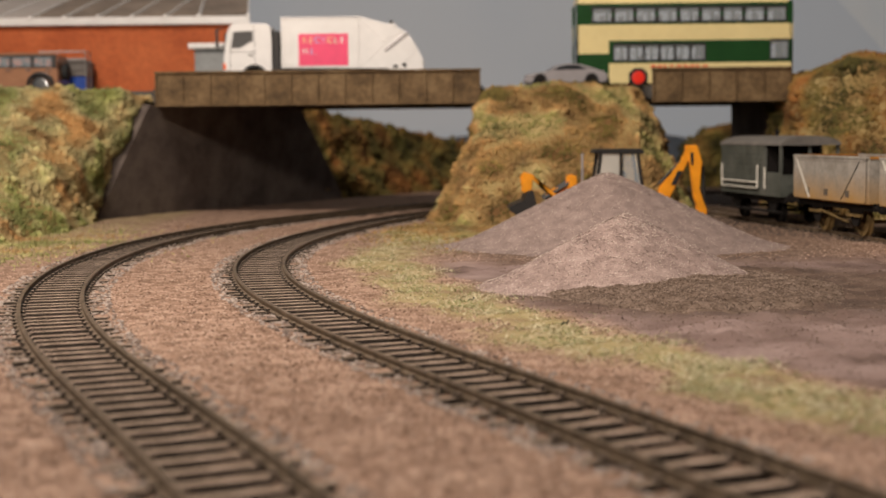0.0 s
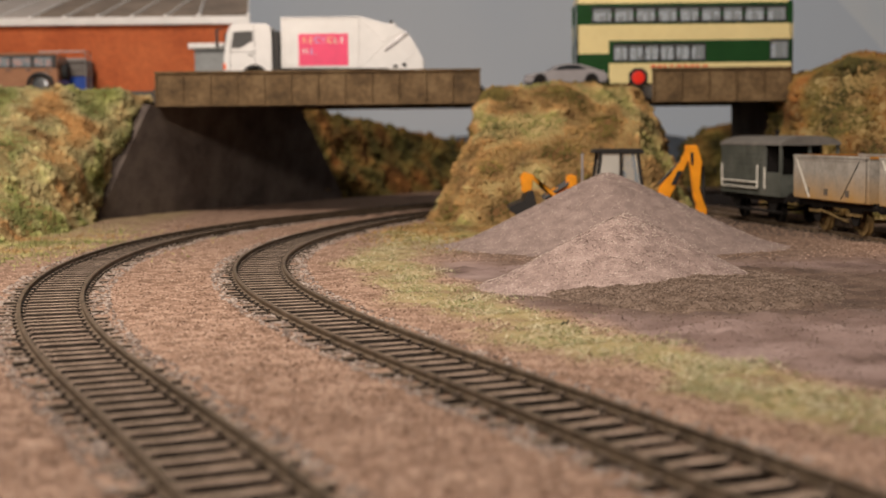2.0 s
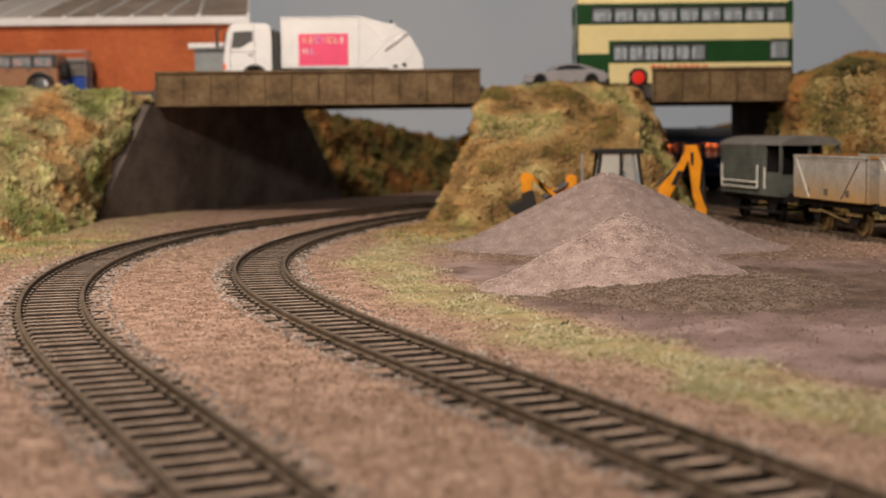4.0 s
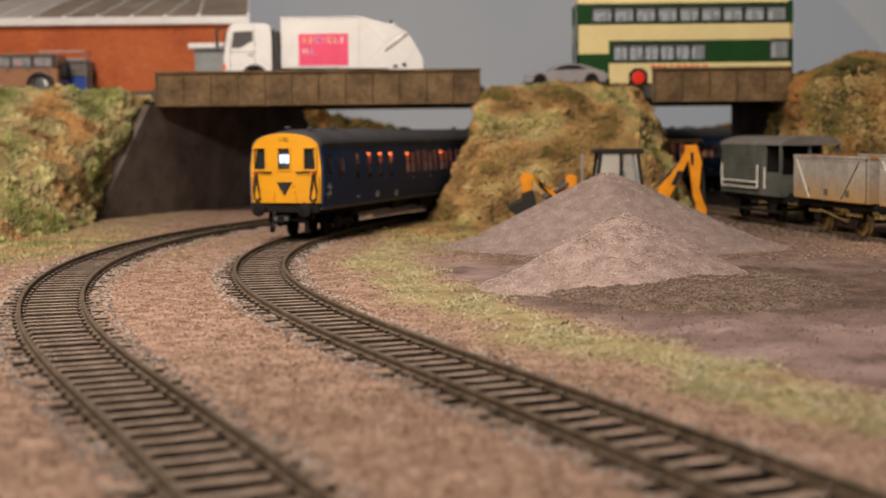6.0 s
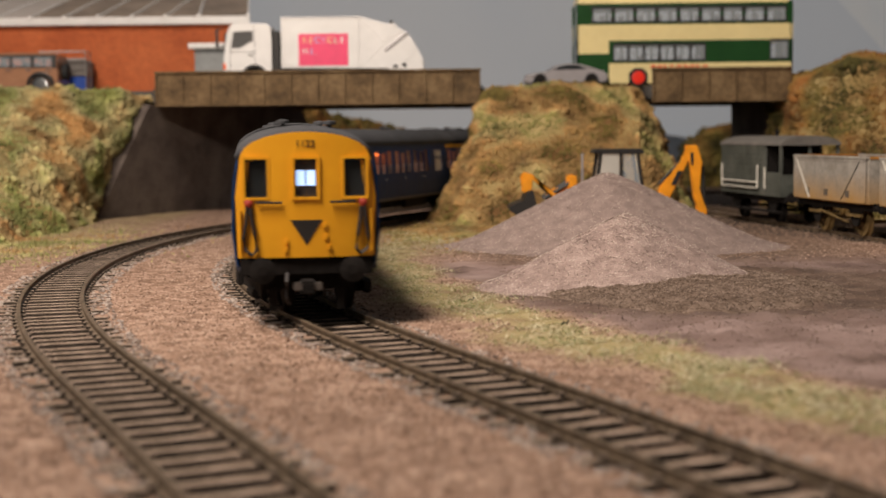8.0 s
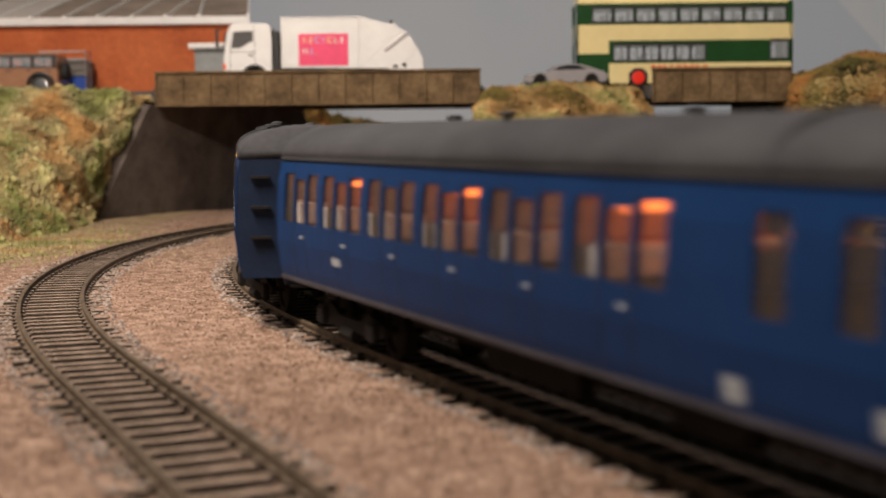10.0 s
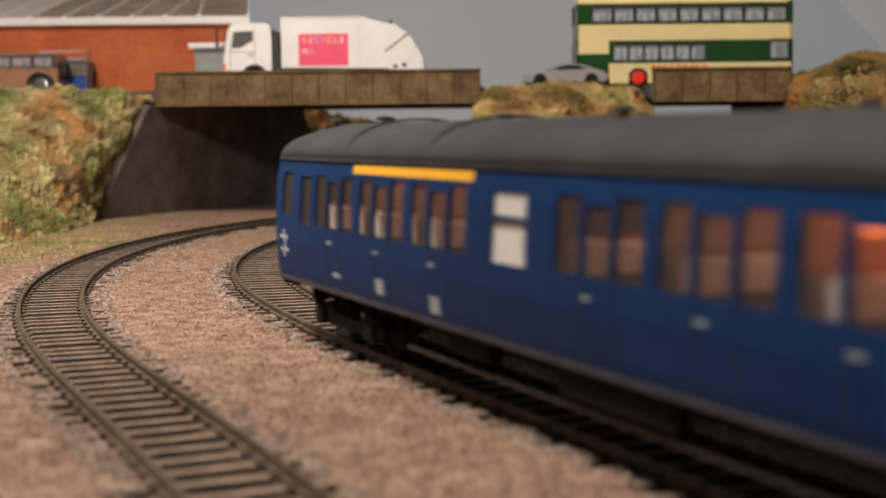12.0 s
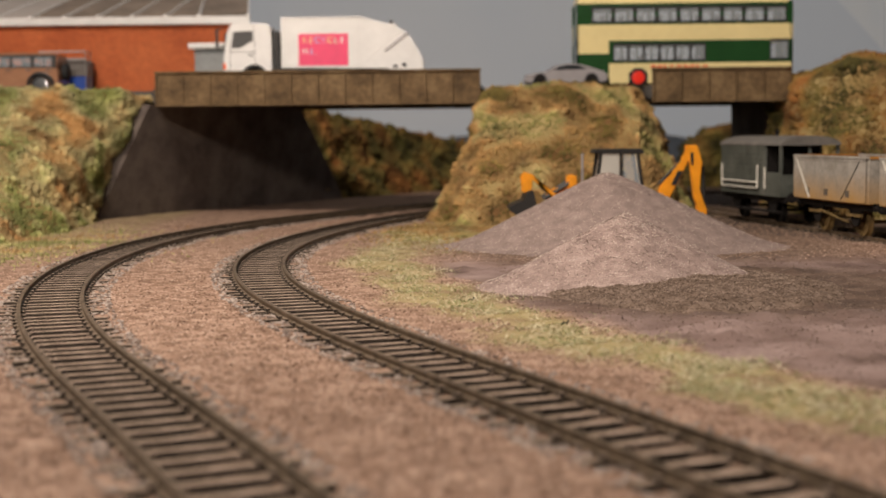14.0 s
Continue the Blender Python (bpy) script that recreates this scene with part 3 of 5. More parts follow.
def girder_bridge(name, label, x0, x1, y0, y1, group="bridges"):
    """A plate girder bridge: two side girders with flanges and stiffeners, and the deck between them."""
    t = thing(name, label, "bridge", group)
    for yy, face in ((y0, -1), (y1, 1)):
        part("girder", boxed(x0, yy - 0.7, 65.5, x1, yy + 0.7, 84.0), M_GIRDER, t)
        part("top_flange", boxed(x0 - 0.4, yy - 2.2, 84.0, x1 + 0.4, yy + 2.2, 85.4, bevel=0.3), M_GIRDER, t)
        part("bottom_flange", boxed(x0 - 0.4, yy - 1.9, 64.4, x1 + 0.4, yy + 1.9, 65.5, bevel=0.2), M_GIRDER, t)
        n = round((x1 - x0) / 16.5)
        for k in range(n + 1):
            x = x0 + 0.6 + (x1 - x0 - 1.2) * k / n
            part("stiffener", boxed(x - 0.5, yy + face * 0.7, 65.5, x + 0.5, yy + face * 2.1, 83.6), M_GIRDER, t)
    part("deck", boxed(x0 - 2, y0 + 2, 67.0, x1 + 2, y1 - 2, 75.0), M_ROAD, t)
    return t


girder_bridge("road_bridge", "long brown plate girder road bridge over two tracks", -172.5, 23.5, 840, 995)
girder_bridge("road_bridge", "short brown plate girder road bridge over the siding", 129, 214, 852, 995)


def slab(name, label, lower, upper, depth):
    """A battered wall face between a lower and an upper line, thickened away from the tracks."""
    bm = bmesh.new()
    for sgn in (0, 1):
        for row in (lower, upper):
            for p in row:
                bm.verts.new((p[0] + depth * sgn, p[1], p[2]))
    bm.verts.ensure_lookup_table()
    v, n = bm.verts, len(lower)
    for i in range(n - 1):
        bm.faces.new((v[i], v[i + 1], v[n + i + 1], v[n + i]))
        bm.faces.new((v[2 * n + i], v[3 * n + i], v[3 * n + i + 1], v[2 * n + i + 1]))
        bm.faces.new((v[i], v[2 * n + i], v[2 * n + i + 1], v[i + 1]))
        bm.faces.new((v[n + i], v[n + i + 1], v[3 * n + i + 1], v[3 * n + i]))
    for a in (0, n - 1):
        bm.faces.new((v[a], v[n + a], v[3 * n + a], v[2 * n + a]))
    return tagged(part(name, bm, M_ABUT), label, "abutment", kind="structure")


slab("abutment_1", "dark sloping brick-papered bridge abutment", [(-206, 818, -5), (-75, 1070, -5)], [(-178, 849, 66), (-101, 997, 66)], -20)
slab("abutment_2", "dark abutment wall of the small bridge", [(207, 990, -5), (222, 850, -5)], [(205, 985, 67), (217, 854, 67)], 25)
slab("abutment_3", "dark pier wall inside the turf mound", [(140, 872, -5), (139, 900, -5)], [(126, 872, 67), (126, 900, 67)], -20)
tagged(part("road", boxed(-900, 862, 70.5, -177.5, 1130, 74.6), M_ROAD), "dark grey road surface behind the bank", "road", kind="structure")
tagged(part("road_2", boxed(26, 880, 68, 123, 1000, 74.6), M_ROAD), "dark grey road surface over the mound", "road", kind="structure")
tagged(part("road_3", boxed(216, 880, 68, 700, 1000, 74.6), M_ROAD), "dark grey road beyond the small bridge", "road", kind="structure")


def sky_material():
    m = bpy.data.materials.new("painted_sky")
    m.use_nodes = True
    n, li = m.node_tree.nodes, m.node_tree.links.new
    b = n["Principled BSDF"]
    b.inputs["Roughness"].default_value = 0.9
    co = n.new("ShaderNodeTexCoord").outputs["Object"]
    t = n.new("ShaderNodeTexNoise")
    t.inputs["Scale"].default_value, t.inputs["Detail"].default_value = 3.0, 3
    li(co, t.inputs["Vector"])
    r = n.new("ShaderNodeValToRGB")
    for e, c, p in zip(r.color_ramp.elements, ((0.70, 0.80, 0.93), (0.78, 0.86, 0.96)), (0.35, 0.65)):
        e.position, e.color = p, (*c, 1)
    li(t.outputs["Fac"], r.inputs["Fac"])
    li(r.outputs["Color"], b.inputs["Base Color"])
    return m


M_SKY = sky_material()
bm = bmesh.new()
curve = [(-1500, 500), (-1480, 1200), (-1250, 1560), (-700, 1640), (700, 1640), (1350, 1560), (1580, 1300), (1600, 500)]
lo = [bm.verts.new((x, y, -200)) for x, y in curve]
hi = [bm.verts.new((x, y, 900)) for x, y in curve]
for i in range(len(curve) - 1):
    bm.faces.new((lo[i], lo[i + 1], hi[i + 1], hi[i]))
tagged(part("backdrop", bm, M_SKY, smooth=True), "grey-blue painted sky backboard", "backdrop", kind="structure")
M_HILL = plain("painted_hill", (0.12, 0.14, 0.17), 0.9, var=0.2, size=60)
bm = bmesh.new()
ridge = [(-1000, 5)] + [(x, 36 + 9 * math.sin(x / 90.0) + 5 * math.sin(x / 37.0 + 1)) for x in range(-600, 620, 20)]
prism(bm, ridge + [(620, -60), (-1000, -60)], "y", 1630, 1634)
tagged(part("painted_hills", bm, M_HILL), "dark blue-grey painted hills on the backboard", "backdrop", kind="structure")
bm = prism(bmesh.new(), [(281, 400), (461, 203), (512, 147), (780, -150), (1200, -150), (1200, 400)], "y", 1639.2, 1639.7)
tagged(part("backdrop_corner", bm, plain("pale_sky", (0.84, 0.92, 1.0), 0.9, var=0.0, size=200)), "paler blue corner panel of the sky backboard", "backdrop", kind="structure")
# ---- vehicles and buildings on the road ----
def pierced(bm, u0, u1, z0, z1, holes, at, thick, zcuts=()):
    """A wall from u0 to u1 and z0 to z1 with rectangular holes (ua, ub, za, zb); at(u, z, depth) gives its points."""
    us = sorted({u0, u1, *[h[0] for h in holes], *[h[1] for h in holes]})
    zs = sorted({z0, z1, *zcuts, *[h[2] for h in holes], *[h[3] for h in holes]})
    nu, nz = len(us) - 1, len(zs) - 1
    mid = lambda a, k: (a[k] + a[k + 1]) / 2
    solid = [[not any(h[0] < mid(us, i) < h[1] and h[2] < mid(zs, j) < h[3] for h in holes) for j in range(nz)] for i in range(nu)]
    made = {}

    def vert(i, j, d):
        if (i, j, d) not in made:
            made[i, j, d] = bm.verts.new(at(us[i], zs[j], d))
        return made[i, j, d]
    for i in range(nu):
        for j in range(nz):
            if not solid[i][j]:
                continue
            c = ((i, j), (i + 1, j), (i + 1, j + 1), (i, j + 1))
            bm.faces.new([vert(*q, 0) for q in c])
            bm.faces.new([vert(*q, thick) for q in c[::-1]])
            for k, (di, dj) in enumerate(((0, -1), (1, 0), (0, 1), (-1, 0))):
                a, b = i + di, j + dj
                if not (0 <= a < nu and 0 <= b < nz and solid[a][b]):
                    p, q = c[k], c[(k + 1) % 4]
                    bm.faces.new((vert(*p, 0), vert(*p, thick), vert(*q, thick), vert(*q, 0)))
    return bm


def pane(name, u0, u1, z0, z1, at, depth, material, parent, label=""):
    """A thin sheet set back into an opening."""
    bm = bmesh.new()
    v = [bm.verts.new(at(u, z, d)) for d in (depth, depth + 0.15) for u, z in ((u0, z0), (u1, z0), (u1, z1), (u0, z1))]
    for q in ((0, 1, 2, 3), (7, 6, 5, 4), (0, 4, 5, 1), (1, 5, 6, 2), (2, 6, 7, 3), (3, 7, 4, 0)):
        bm.faces.new([v[i] for i in q])
    return part(name, bm, material, parent, label)


def road_wheel(parent, x, y, z, r, w, hub, label=""):
    """A tyre with a hub, its axle along y."""
    bm = lathe(bmesh.new(), [(r * 0.7, -w / 2), (r * 0.93, -w / 2), (r, -w * 0.3), (r, w * 0.3), (r * 0.93, w / 2), (r * 0.7, w / 2)], "y", (0, 0, 0), 24)
    t = part("wheel", bm, M_TYRE, parent, at=spotted(x, y, z), smooth=True)
    part("rim", lathe(bmesh.new(), [(r * 0.2, -w * 0.56), (r * 0.55, -w * 0.54), (r * 0.72, -w * 0.5), (r * 0.72, w * 0.5), (r * 0.5, w * 0.52), (r * 0.2, w * 0.56)], "y"), hub, t, label)
    return t


def figures(text, size, material, parent, at):
    cu = bpy.data.curves.new("figures", "FONT")
    cu.body, cu.size, cu.align_x, cu.align_y, cu.extrude = text, size * MM, "CENTER", "CENTER", 0.05 * MM
    tmp = bpy.data.objects.new("figures", cu)
    scene.collection.objects.link(tmp)
    bpy.context.view_layer.update()
    me = bpy.data.meshes.new_from_object(tmp)
    bpy.data.objects.remove(tmp)
    me.materials.clear()
    me.materials.append(material)
    ob = new("lettering", me)
    ob.parent, ob.matrix_basis = parent, at
    return ob


M_TYRE = plain("tyre_rubber", (0.02, 0.02, 0.02), 0.8)
M_WHITE = plain("white_plastic", (0.78, 0.76, 0.74), 0.35, var=0.05, size=20)
M_GREEN = plain("bus_green", (0.012, 0.055, 0.014), 0.25, var=0.1, size=20, spec=0.5)
M_CREAM = plain("bus_cream", (0.72, 0.60, 0.30), 0.3, var=0.05, size=20)
M_RED = plain("red_paint", (0.75, 0.03, 0.015), 0.35)
M_PINK = plain("pink_sticker", (0.85, 0.05, 0.16), 0.4, var=0.05)
M_WINDOW = glass("window_glass", (0.6, 0.66, 0.70), 0.04, 0.22)
M_BUSSEAT = plain("dark_seat", (0.07, 0.07, 0.08), 0.7)
M_SMOKED = glass("smoked_glass", (0.05, 0.05, 0.05), 0.03, 0.7)
M_DARKGLASS = glass("dark_glass", (0.02, 0.025, 0.028), 0.05, 0.85)
M_SILVER = plain("silver_paint", (0.46, 0.43, 0.44), 0.22, 0.4, var=0.05)
M_CHROME = plain("bright_metal", (0.7, 0.7, 0.7), 0.2, 1.0, var=0.05)
M_BRONZE = plain("bronze_paint", (0.44, 0.22, 0.125), 0.16, 0.2, var=0.08, spec=0.8)
M_SEATGREY = plain("seat_plastic", (0.45, 0.43, 0.40), 0.6)
M_BLUE = plain("blue_plastic", (0.015, 0.06, 0.32), 0.45)
M_LAMPRED = plain("lamp_orange", (0.8, 0.12, 0.02), 0.3)


def double_decker():
    """Cream and green double-deck bus, 135 mm long, its front towards +x, its offside towards -y."""
    t = thing("double_decker_bus", "cream and dark green double-decker bus parked on the road", "bus", at=spotted(152.5, 889, 74.7))
    L, W = 67.5, 16.2

    def off(u, z, d):
        return (u - L, -W + d + max(0, z - 45) * 0.09, z)

    def near(u, z, d):
        return (u - L, W - d - max(0, z - 45) * 0.09, z)

    def back(u, z, d):
        return (-L + d + max(0, z - 28) * 0.03, u, z)

    def front(u, z, d):
        return (L - d - max(0, z - 20) * 0.06, u, z)

    upper = [(10 + k * 13.6, 21.6 + k * 13.6, 40.5, 49.0) for k in range(9)]
    lower = [(23 + k * 9.7, 31.6 + k * 9.7, 16.5, 26.0) for k in range(6)] + [(121, 132, 17, 28)]
    for side, at in (("offside", off), ("nearside", near)):
        part("skirt", pierced(bmesh.new(), 20, 135, 2.0, 14.6, [(32.5, 44.5, 2.0, 11.5), (104, 116, 2.0, 11.5)], at, 0.9), M_CREAM, t)
        part("engine_panel", pierced(bmesh.new(), 0, 20, 2.0, 20.5, [], at, 0.9), M_GREEN, t)
        part("lower_panel", pierced(bmesh.new(), 20, 135, 14.6, 28.6, lower, at, 0.9), M_GREEN, t)
        part("rear_panel", pierced(bmesh.new(), 0, 20, 20.5, 28.6, [], at, 0.9), M_CREAM, t)
        part("waist_panel", pierced(bmesh.new(), 0, 135, 28.6, 38.6, [], at, 0.9), M_CREAM, t)
        part("upper_panel", pierced(bmesh.new(), 0, 135, 38.6, 52.5, upper, at, 0.9, (45,)), M_GREEN, t)
        for k, (a, b, c, d) in enumerate(upper + lower):
            ob = pane("window", a, b, c, d, at, 0.5, M_WINDOW, t)
            fr = bmesh.new()
            pierced(fr, a - (0.98 if c > 30 else 0.54), b + (0.98 if c > 30 else 0.54), c - 1.0, d + 1.0, [(a + 0.2, b - 0.2, c + 0.2, d - 0.2)], lambda u, z, q, f=at: f(u, z, q - 0.12), 0.3)
            part("frame", fr, M_BLACK, ob)
    for at, hol in ((back, [(-11, 11, 18, 26), (-12, 12, 40, 48)]), (front, [(-13, 13, 13, 28), (-14, 14, 38, 49)])):
        part("end_panel", pierced(bmesh.new(), -W, W, 2.0, 38.6, [h for h in hol if h[3] < 36], at, 0.9, (28,)), M_GREEN, t)
        part("upper_end", pierced(bmesh.new(), -W + 0.6, W - 0.6, 38.6, 52.5, [h for h in hol if h[3] > 36], at, 0.9), M_GREEN, t)
        for h in hol:
            pane("window", *h, at, 0.4, M_DARKGLASS, t)
    part("roof", prismed([(-15.5, 52.5), (-14.6, 54.5), (-11, 56.6), (0, 57.5), (11, 56.6), (14.6, 54.5), (15.5, 52.5)], "x", -L + 1, L - 2.4), M_CREAM, t, smooth=False)
    part("cream_line", boxed(-L + 0.5, -W - 0.05 + 0.6, 51.6, L - 3, -W + 1.4, 52.6), M_CREAM, t)
    part("upper_floor", boxed(-L + 1.5, -W + 1, 30, L - 3, W - 1, 31), M_SEATGREY, t)
    part("lower_floor", boxed(-L + 1.5, -W + 1, 5, L - 3, W - 1, 6), M_SEATGREY, t)
    for z in (31, 6):
        for k in range(9 if z > 20 else 7):
            for y in (-10, 8):
                part("seat", boxed(-52 + k * 12, y - 5, z, -50 + k * 12, y + 5, z + 13.5 - (y > 0) * 3, bevel=0.5), M_BUSSEAT, t)
    rng2 = random.Random(2)
    for k in range(9):
        u = 46 + k * 4.1
        part("lettering", boxed(u - L, -W - 0.08, 12.0, u - L + rng2.uniform(1.8, 3.2), -W + 0.1, 13.2), M_RED, t, "red lettering bar")
    for u in (38.5, 110):
        arc = [(u - L + 6.25 * math.cos(a), 5.7 + 6.25 * math.sin(a)) for a in np.linspace(math.pi, 0, 13)]
        for y in (-W + 0.02, W - 0.82):
            part("wheel_arch", prismed([(u - L - 6.3, 11.7)] + arc + [(u - L + 6.3, 11.7)], "y", y, y + 0.8), M_CREAM, t)
    for x in (38.5, 110):
        for y in (-W + 2.3, W - 2.3):
            road_wheel(t, x - L, y, 5.7, 5.7, 4.0, M_RED, "red wheel hub")
    part("chassis", boxed(-L + 3, -10, 3, L - 4, 10, 5), M_DARK, t)


double_decker()


def refuse_lorry():
    """White refuse lorry with a pink panel; its front towards -x."""
    t = thing("refuse_lorry", "white refuse collection lorry with a pink side panel", "lorry", at=spotted(-74, 889, 74.7))
    X = -62
    cab = [(0, 8), (-0.4, 15), (0.2, 22), (2.2, 36), (4, 40.5), (7, 41.6), (27, 41.6), (29.5, 39), (30, 30), (30, 12), (26, 11.5), (24, 14.5), (20, 16), (15, 14.5), (12.6, 10), (12, 7.5), (1, 7.5)]
    part("cab", prismed([(X + a, b) for a, b in cab], "y", -15.5, 15.5, bevel=0.5), M_WHITE, t)
    win = [(4.6, 26.5), (6.2, 36.5), (18.4, 37), (18.4, 31), (10, 26.5)]
    part("side_window", prismed([(X + a, b) for a, b in win], "y", -15.85, -15.3), M_SMOKED, t)
    part("side_window", prismed([(X + a, b) for a, b in win], "y", 15.3, 15.85), M_DARKGLASS, t)
    part("windscreen", prismed([(X + 0.0, 23), (X + 0.5, 23), (X + 2.4, 36), (X + 1.9, 36)], "y", -13.5, 13.5), M_DARKGLASS, t)
    for a, b in (((4, 12), (4, 40)), ((19.5, 16), (19.5, 40)), ((4, 24), (19.5, 24))):
        part("door_seam", rod(bmesh.new(), (X + a[0], -15.55, a[1]), (X + b[0], -15.55, b[1]), 0.14, 6), M_BLACK, t)
    for y in (-16.5, 16.5):
        bm = rod(bmesh.new(), (X + 1, y, 38.5), (X - 3.6, y * 1.08, 38.5), 0.4)
        rod(bm, (X + 1, y, 28), (X - 2.6, y * 1.08, 27), 0.35)
        box(bm, X - 4.4, y * 1.08 - 1.5, 26.5, X - 2.9, y * 1.08 + 1.5, 38, bevel=0.4)
        part("mirror", bm, M_BLACK, t)
    part("indicator", boxed(X - 0.5, -15.8, 13, X + 1.2, -14.5, 17), M_LAMPRED, t, "orange indicator lamp")
    part("gantry", boxed(X + 30.5, -13, 10, X + 34.5, 13, 37, bevel=0.4), M_BLACK, t)
    body = [(36, 13.5), (36, 45.3), (86, 45.3), (90, 44.2), (107, 39.4), (112, 36.8), (117, 32.5), (125, 18.5), (125, 11), (110, 10.4), (102, 13.5)]
    part("body", prismed([(X + a, b) for a, b in body], "y", -16.2, 16.2, bevel=0.5), M_WHITE, t)
    for k, a in enumerate((47, 56, 65, 74)):
        part("rib", prismed([(X + a - 0.5, 34.5), (X + a + 0.5, 34.5), (X + a + 0.5, 44.5), (X + a - 0.5, 44.5)], "y", -16.6, -16.1), M_WHITE, t)
    for pts in (((84, 14), (84, 44)), ((86, 43), (113, 17)), ((113, 17), (121, 24)), ((100, 30), (114, 37)), ((36.4, 17), (46, 17)), ((86, 14), (100, 27))):
        part("panel_edge", rod(bmesh.new(), (X + pts[0][0], -16.3, pts[0][1]), (X + pts[1][0], -16.2, pts[1][1]), 0.22, 6), M_WHITE, t)
    part("lifting_ram", rod(bmesh.new(), (X + 101, -16.8, 24), (X + 115, -16.8, 35), 0.7), M_SILVER, t)
    part("tail_lamp", boxed(X + 106, -16.7, 13.4, X + 109, -16.1, 15), M_BLACK, t)
    part("top_beacon", boxed(X + 103, -9, 38.8, X + 108, 9, 41.5, bevel=0.5), M_WHITE, t)
    panel = part("side_panel", boxed(X + 47, -16.45, 15.0, X + 78, -16.15, 34.8), M_PINK, t, "bright pink advertising panel")
    cols = [(0.85, 0.45, 0.25), (0.85, 0.65, 0.35), (0.35, 0.45, 0.75), (0.75, 0.45, 0.75), (0.85, 0.75, 0.35), (0.55, 0.7, 0.5), (0.85, 0.8, 0.78)]
    inks = [plain("letter_ink", c, 0.5) for c in cols]
    for k, ch in enumerate("RECYCLE"):
        figures(ch, 5.6, inks[k], panel, spotted(X + 50.9 + k * 3.9, -16.5, 30.6, 90, 0, 0))
    for k, ch in enumerate("ME."):
        figures(ch, 4.8, inks[(6, 2, 5)[k]], panel, spotted(X + (51.0, 55.2, 58.2)[k], -16.5, 23.6, 90, 0, 0))
    arch = [(19 + 8.6 * math.cos(q), 7.6 + 8.6 * math.sin(q)) for q in np.linspace(0, math.pi, 13)] + [(11.6, 7.6)] + [(19 + 6.9 * math.cos(q), 7.6 + 6.9 * math.sin(q)) for q in np.linspace(math.pi, 0, 13)]
    for y in (-15.9, 14.9):
        part("mudguard", prismed([(X + p, q) for p, q in arch], "y", y, y + 1.0), M_BLACK, t)
    for u in (37, 42, 84.5):
        part("post", boxed(X + u - 0.35, -16.75, 14.5, X + u + 0.35, -16.1, 44.6), M_WHITE, t)
    part("top_rail", boxed(X + 36, -16.8, 44.2, X + 86, -16.1, 45.2, bevel=0.2), M_WHITE, t)
    part("door_handle", boxed(X + 15.5, -15.9, 21.5, X + 18.5, -15.45, 22.3), M_BLACK, t)
    part("hinge_pin", lathe(bmesh.new(), [(0.5, -16.9), (1.3, -16.8), (1.3, -16.1), (0.5, -16.0)], "y", (X + 113, 0, 15), 12), M_BLACK, t)
    part("rear_lamp_bracket", boxed(X + 104, -16.9, 40.8, X + 106, -15.0, 42.6, bevel=0.2), M_BLACK, t)
    part("chassis", boxed(X + 14, -8, 6, X + 108, 8, 13.4), M_BLACK, t)
    part("side_guard", boxed(X + 34, -15.6, 8.5, X + 72, -14.8, 13.4), M_BLACK, t)
    for u in (19, 76, 92):
        for y in (-13, 13):
            road_wheel(t, X + u, y, 6.4, 6.4, 4.4, M_SEATGREY)


refuse_lorry()


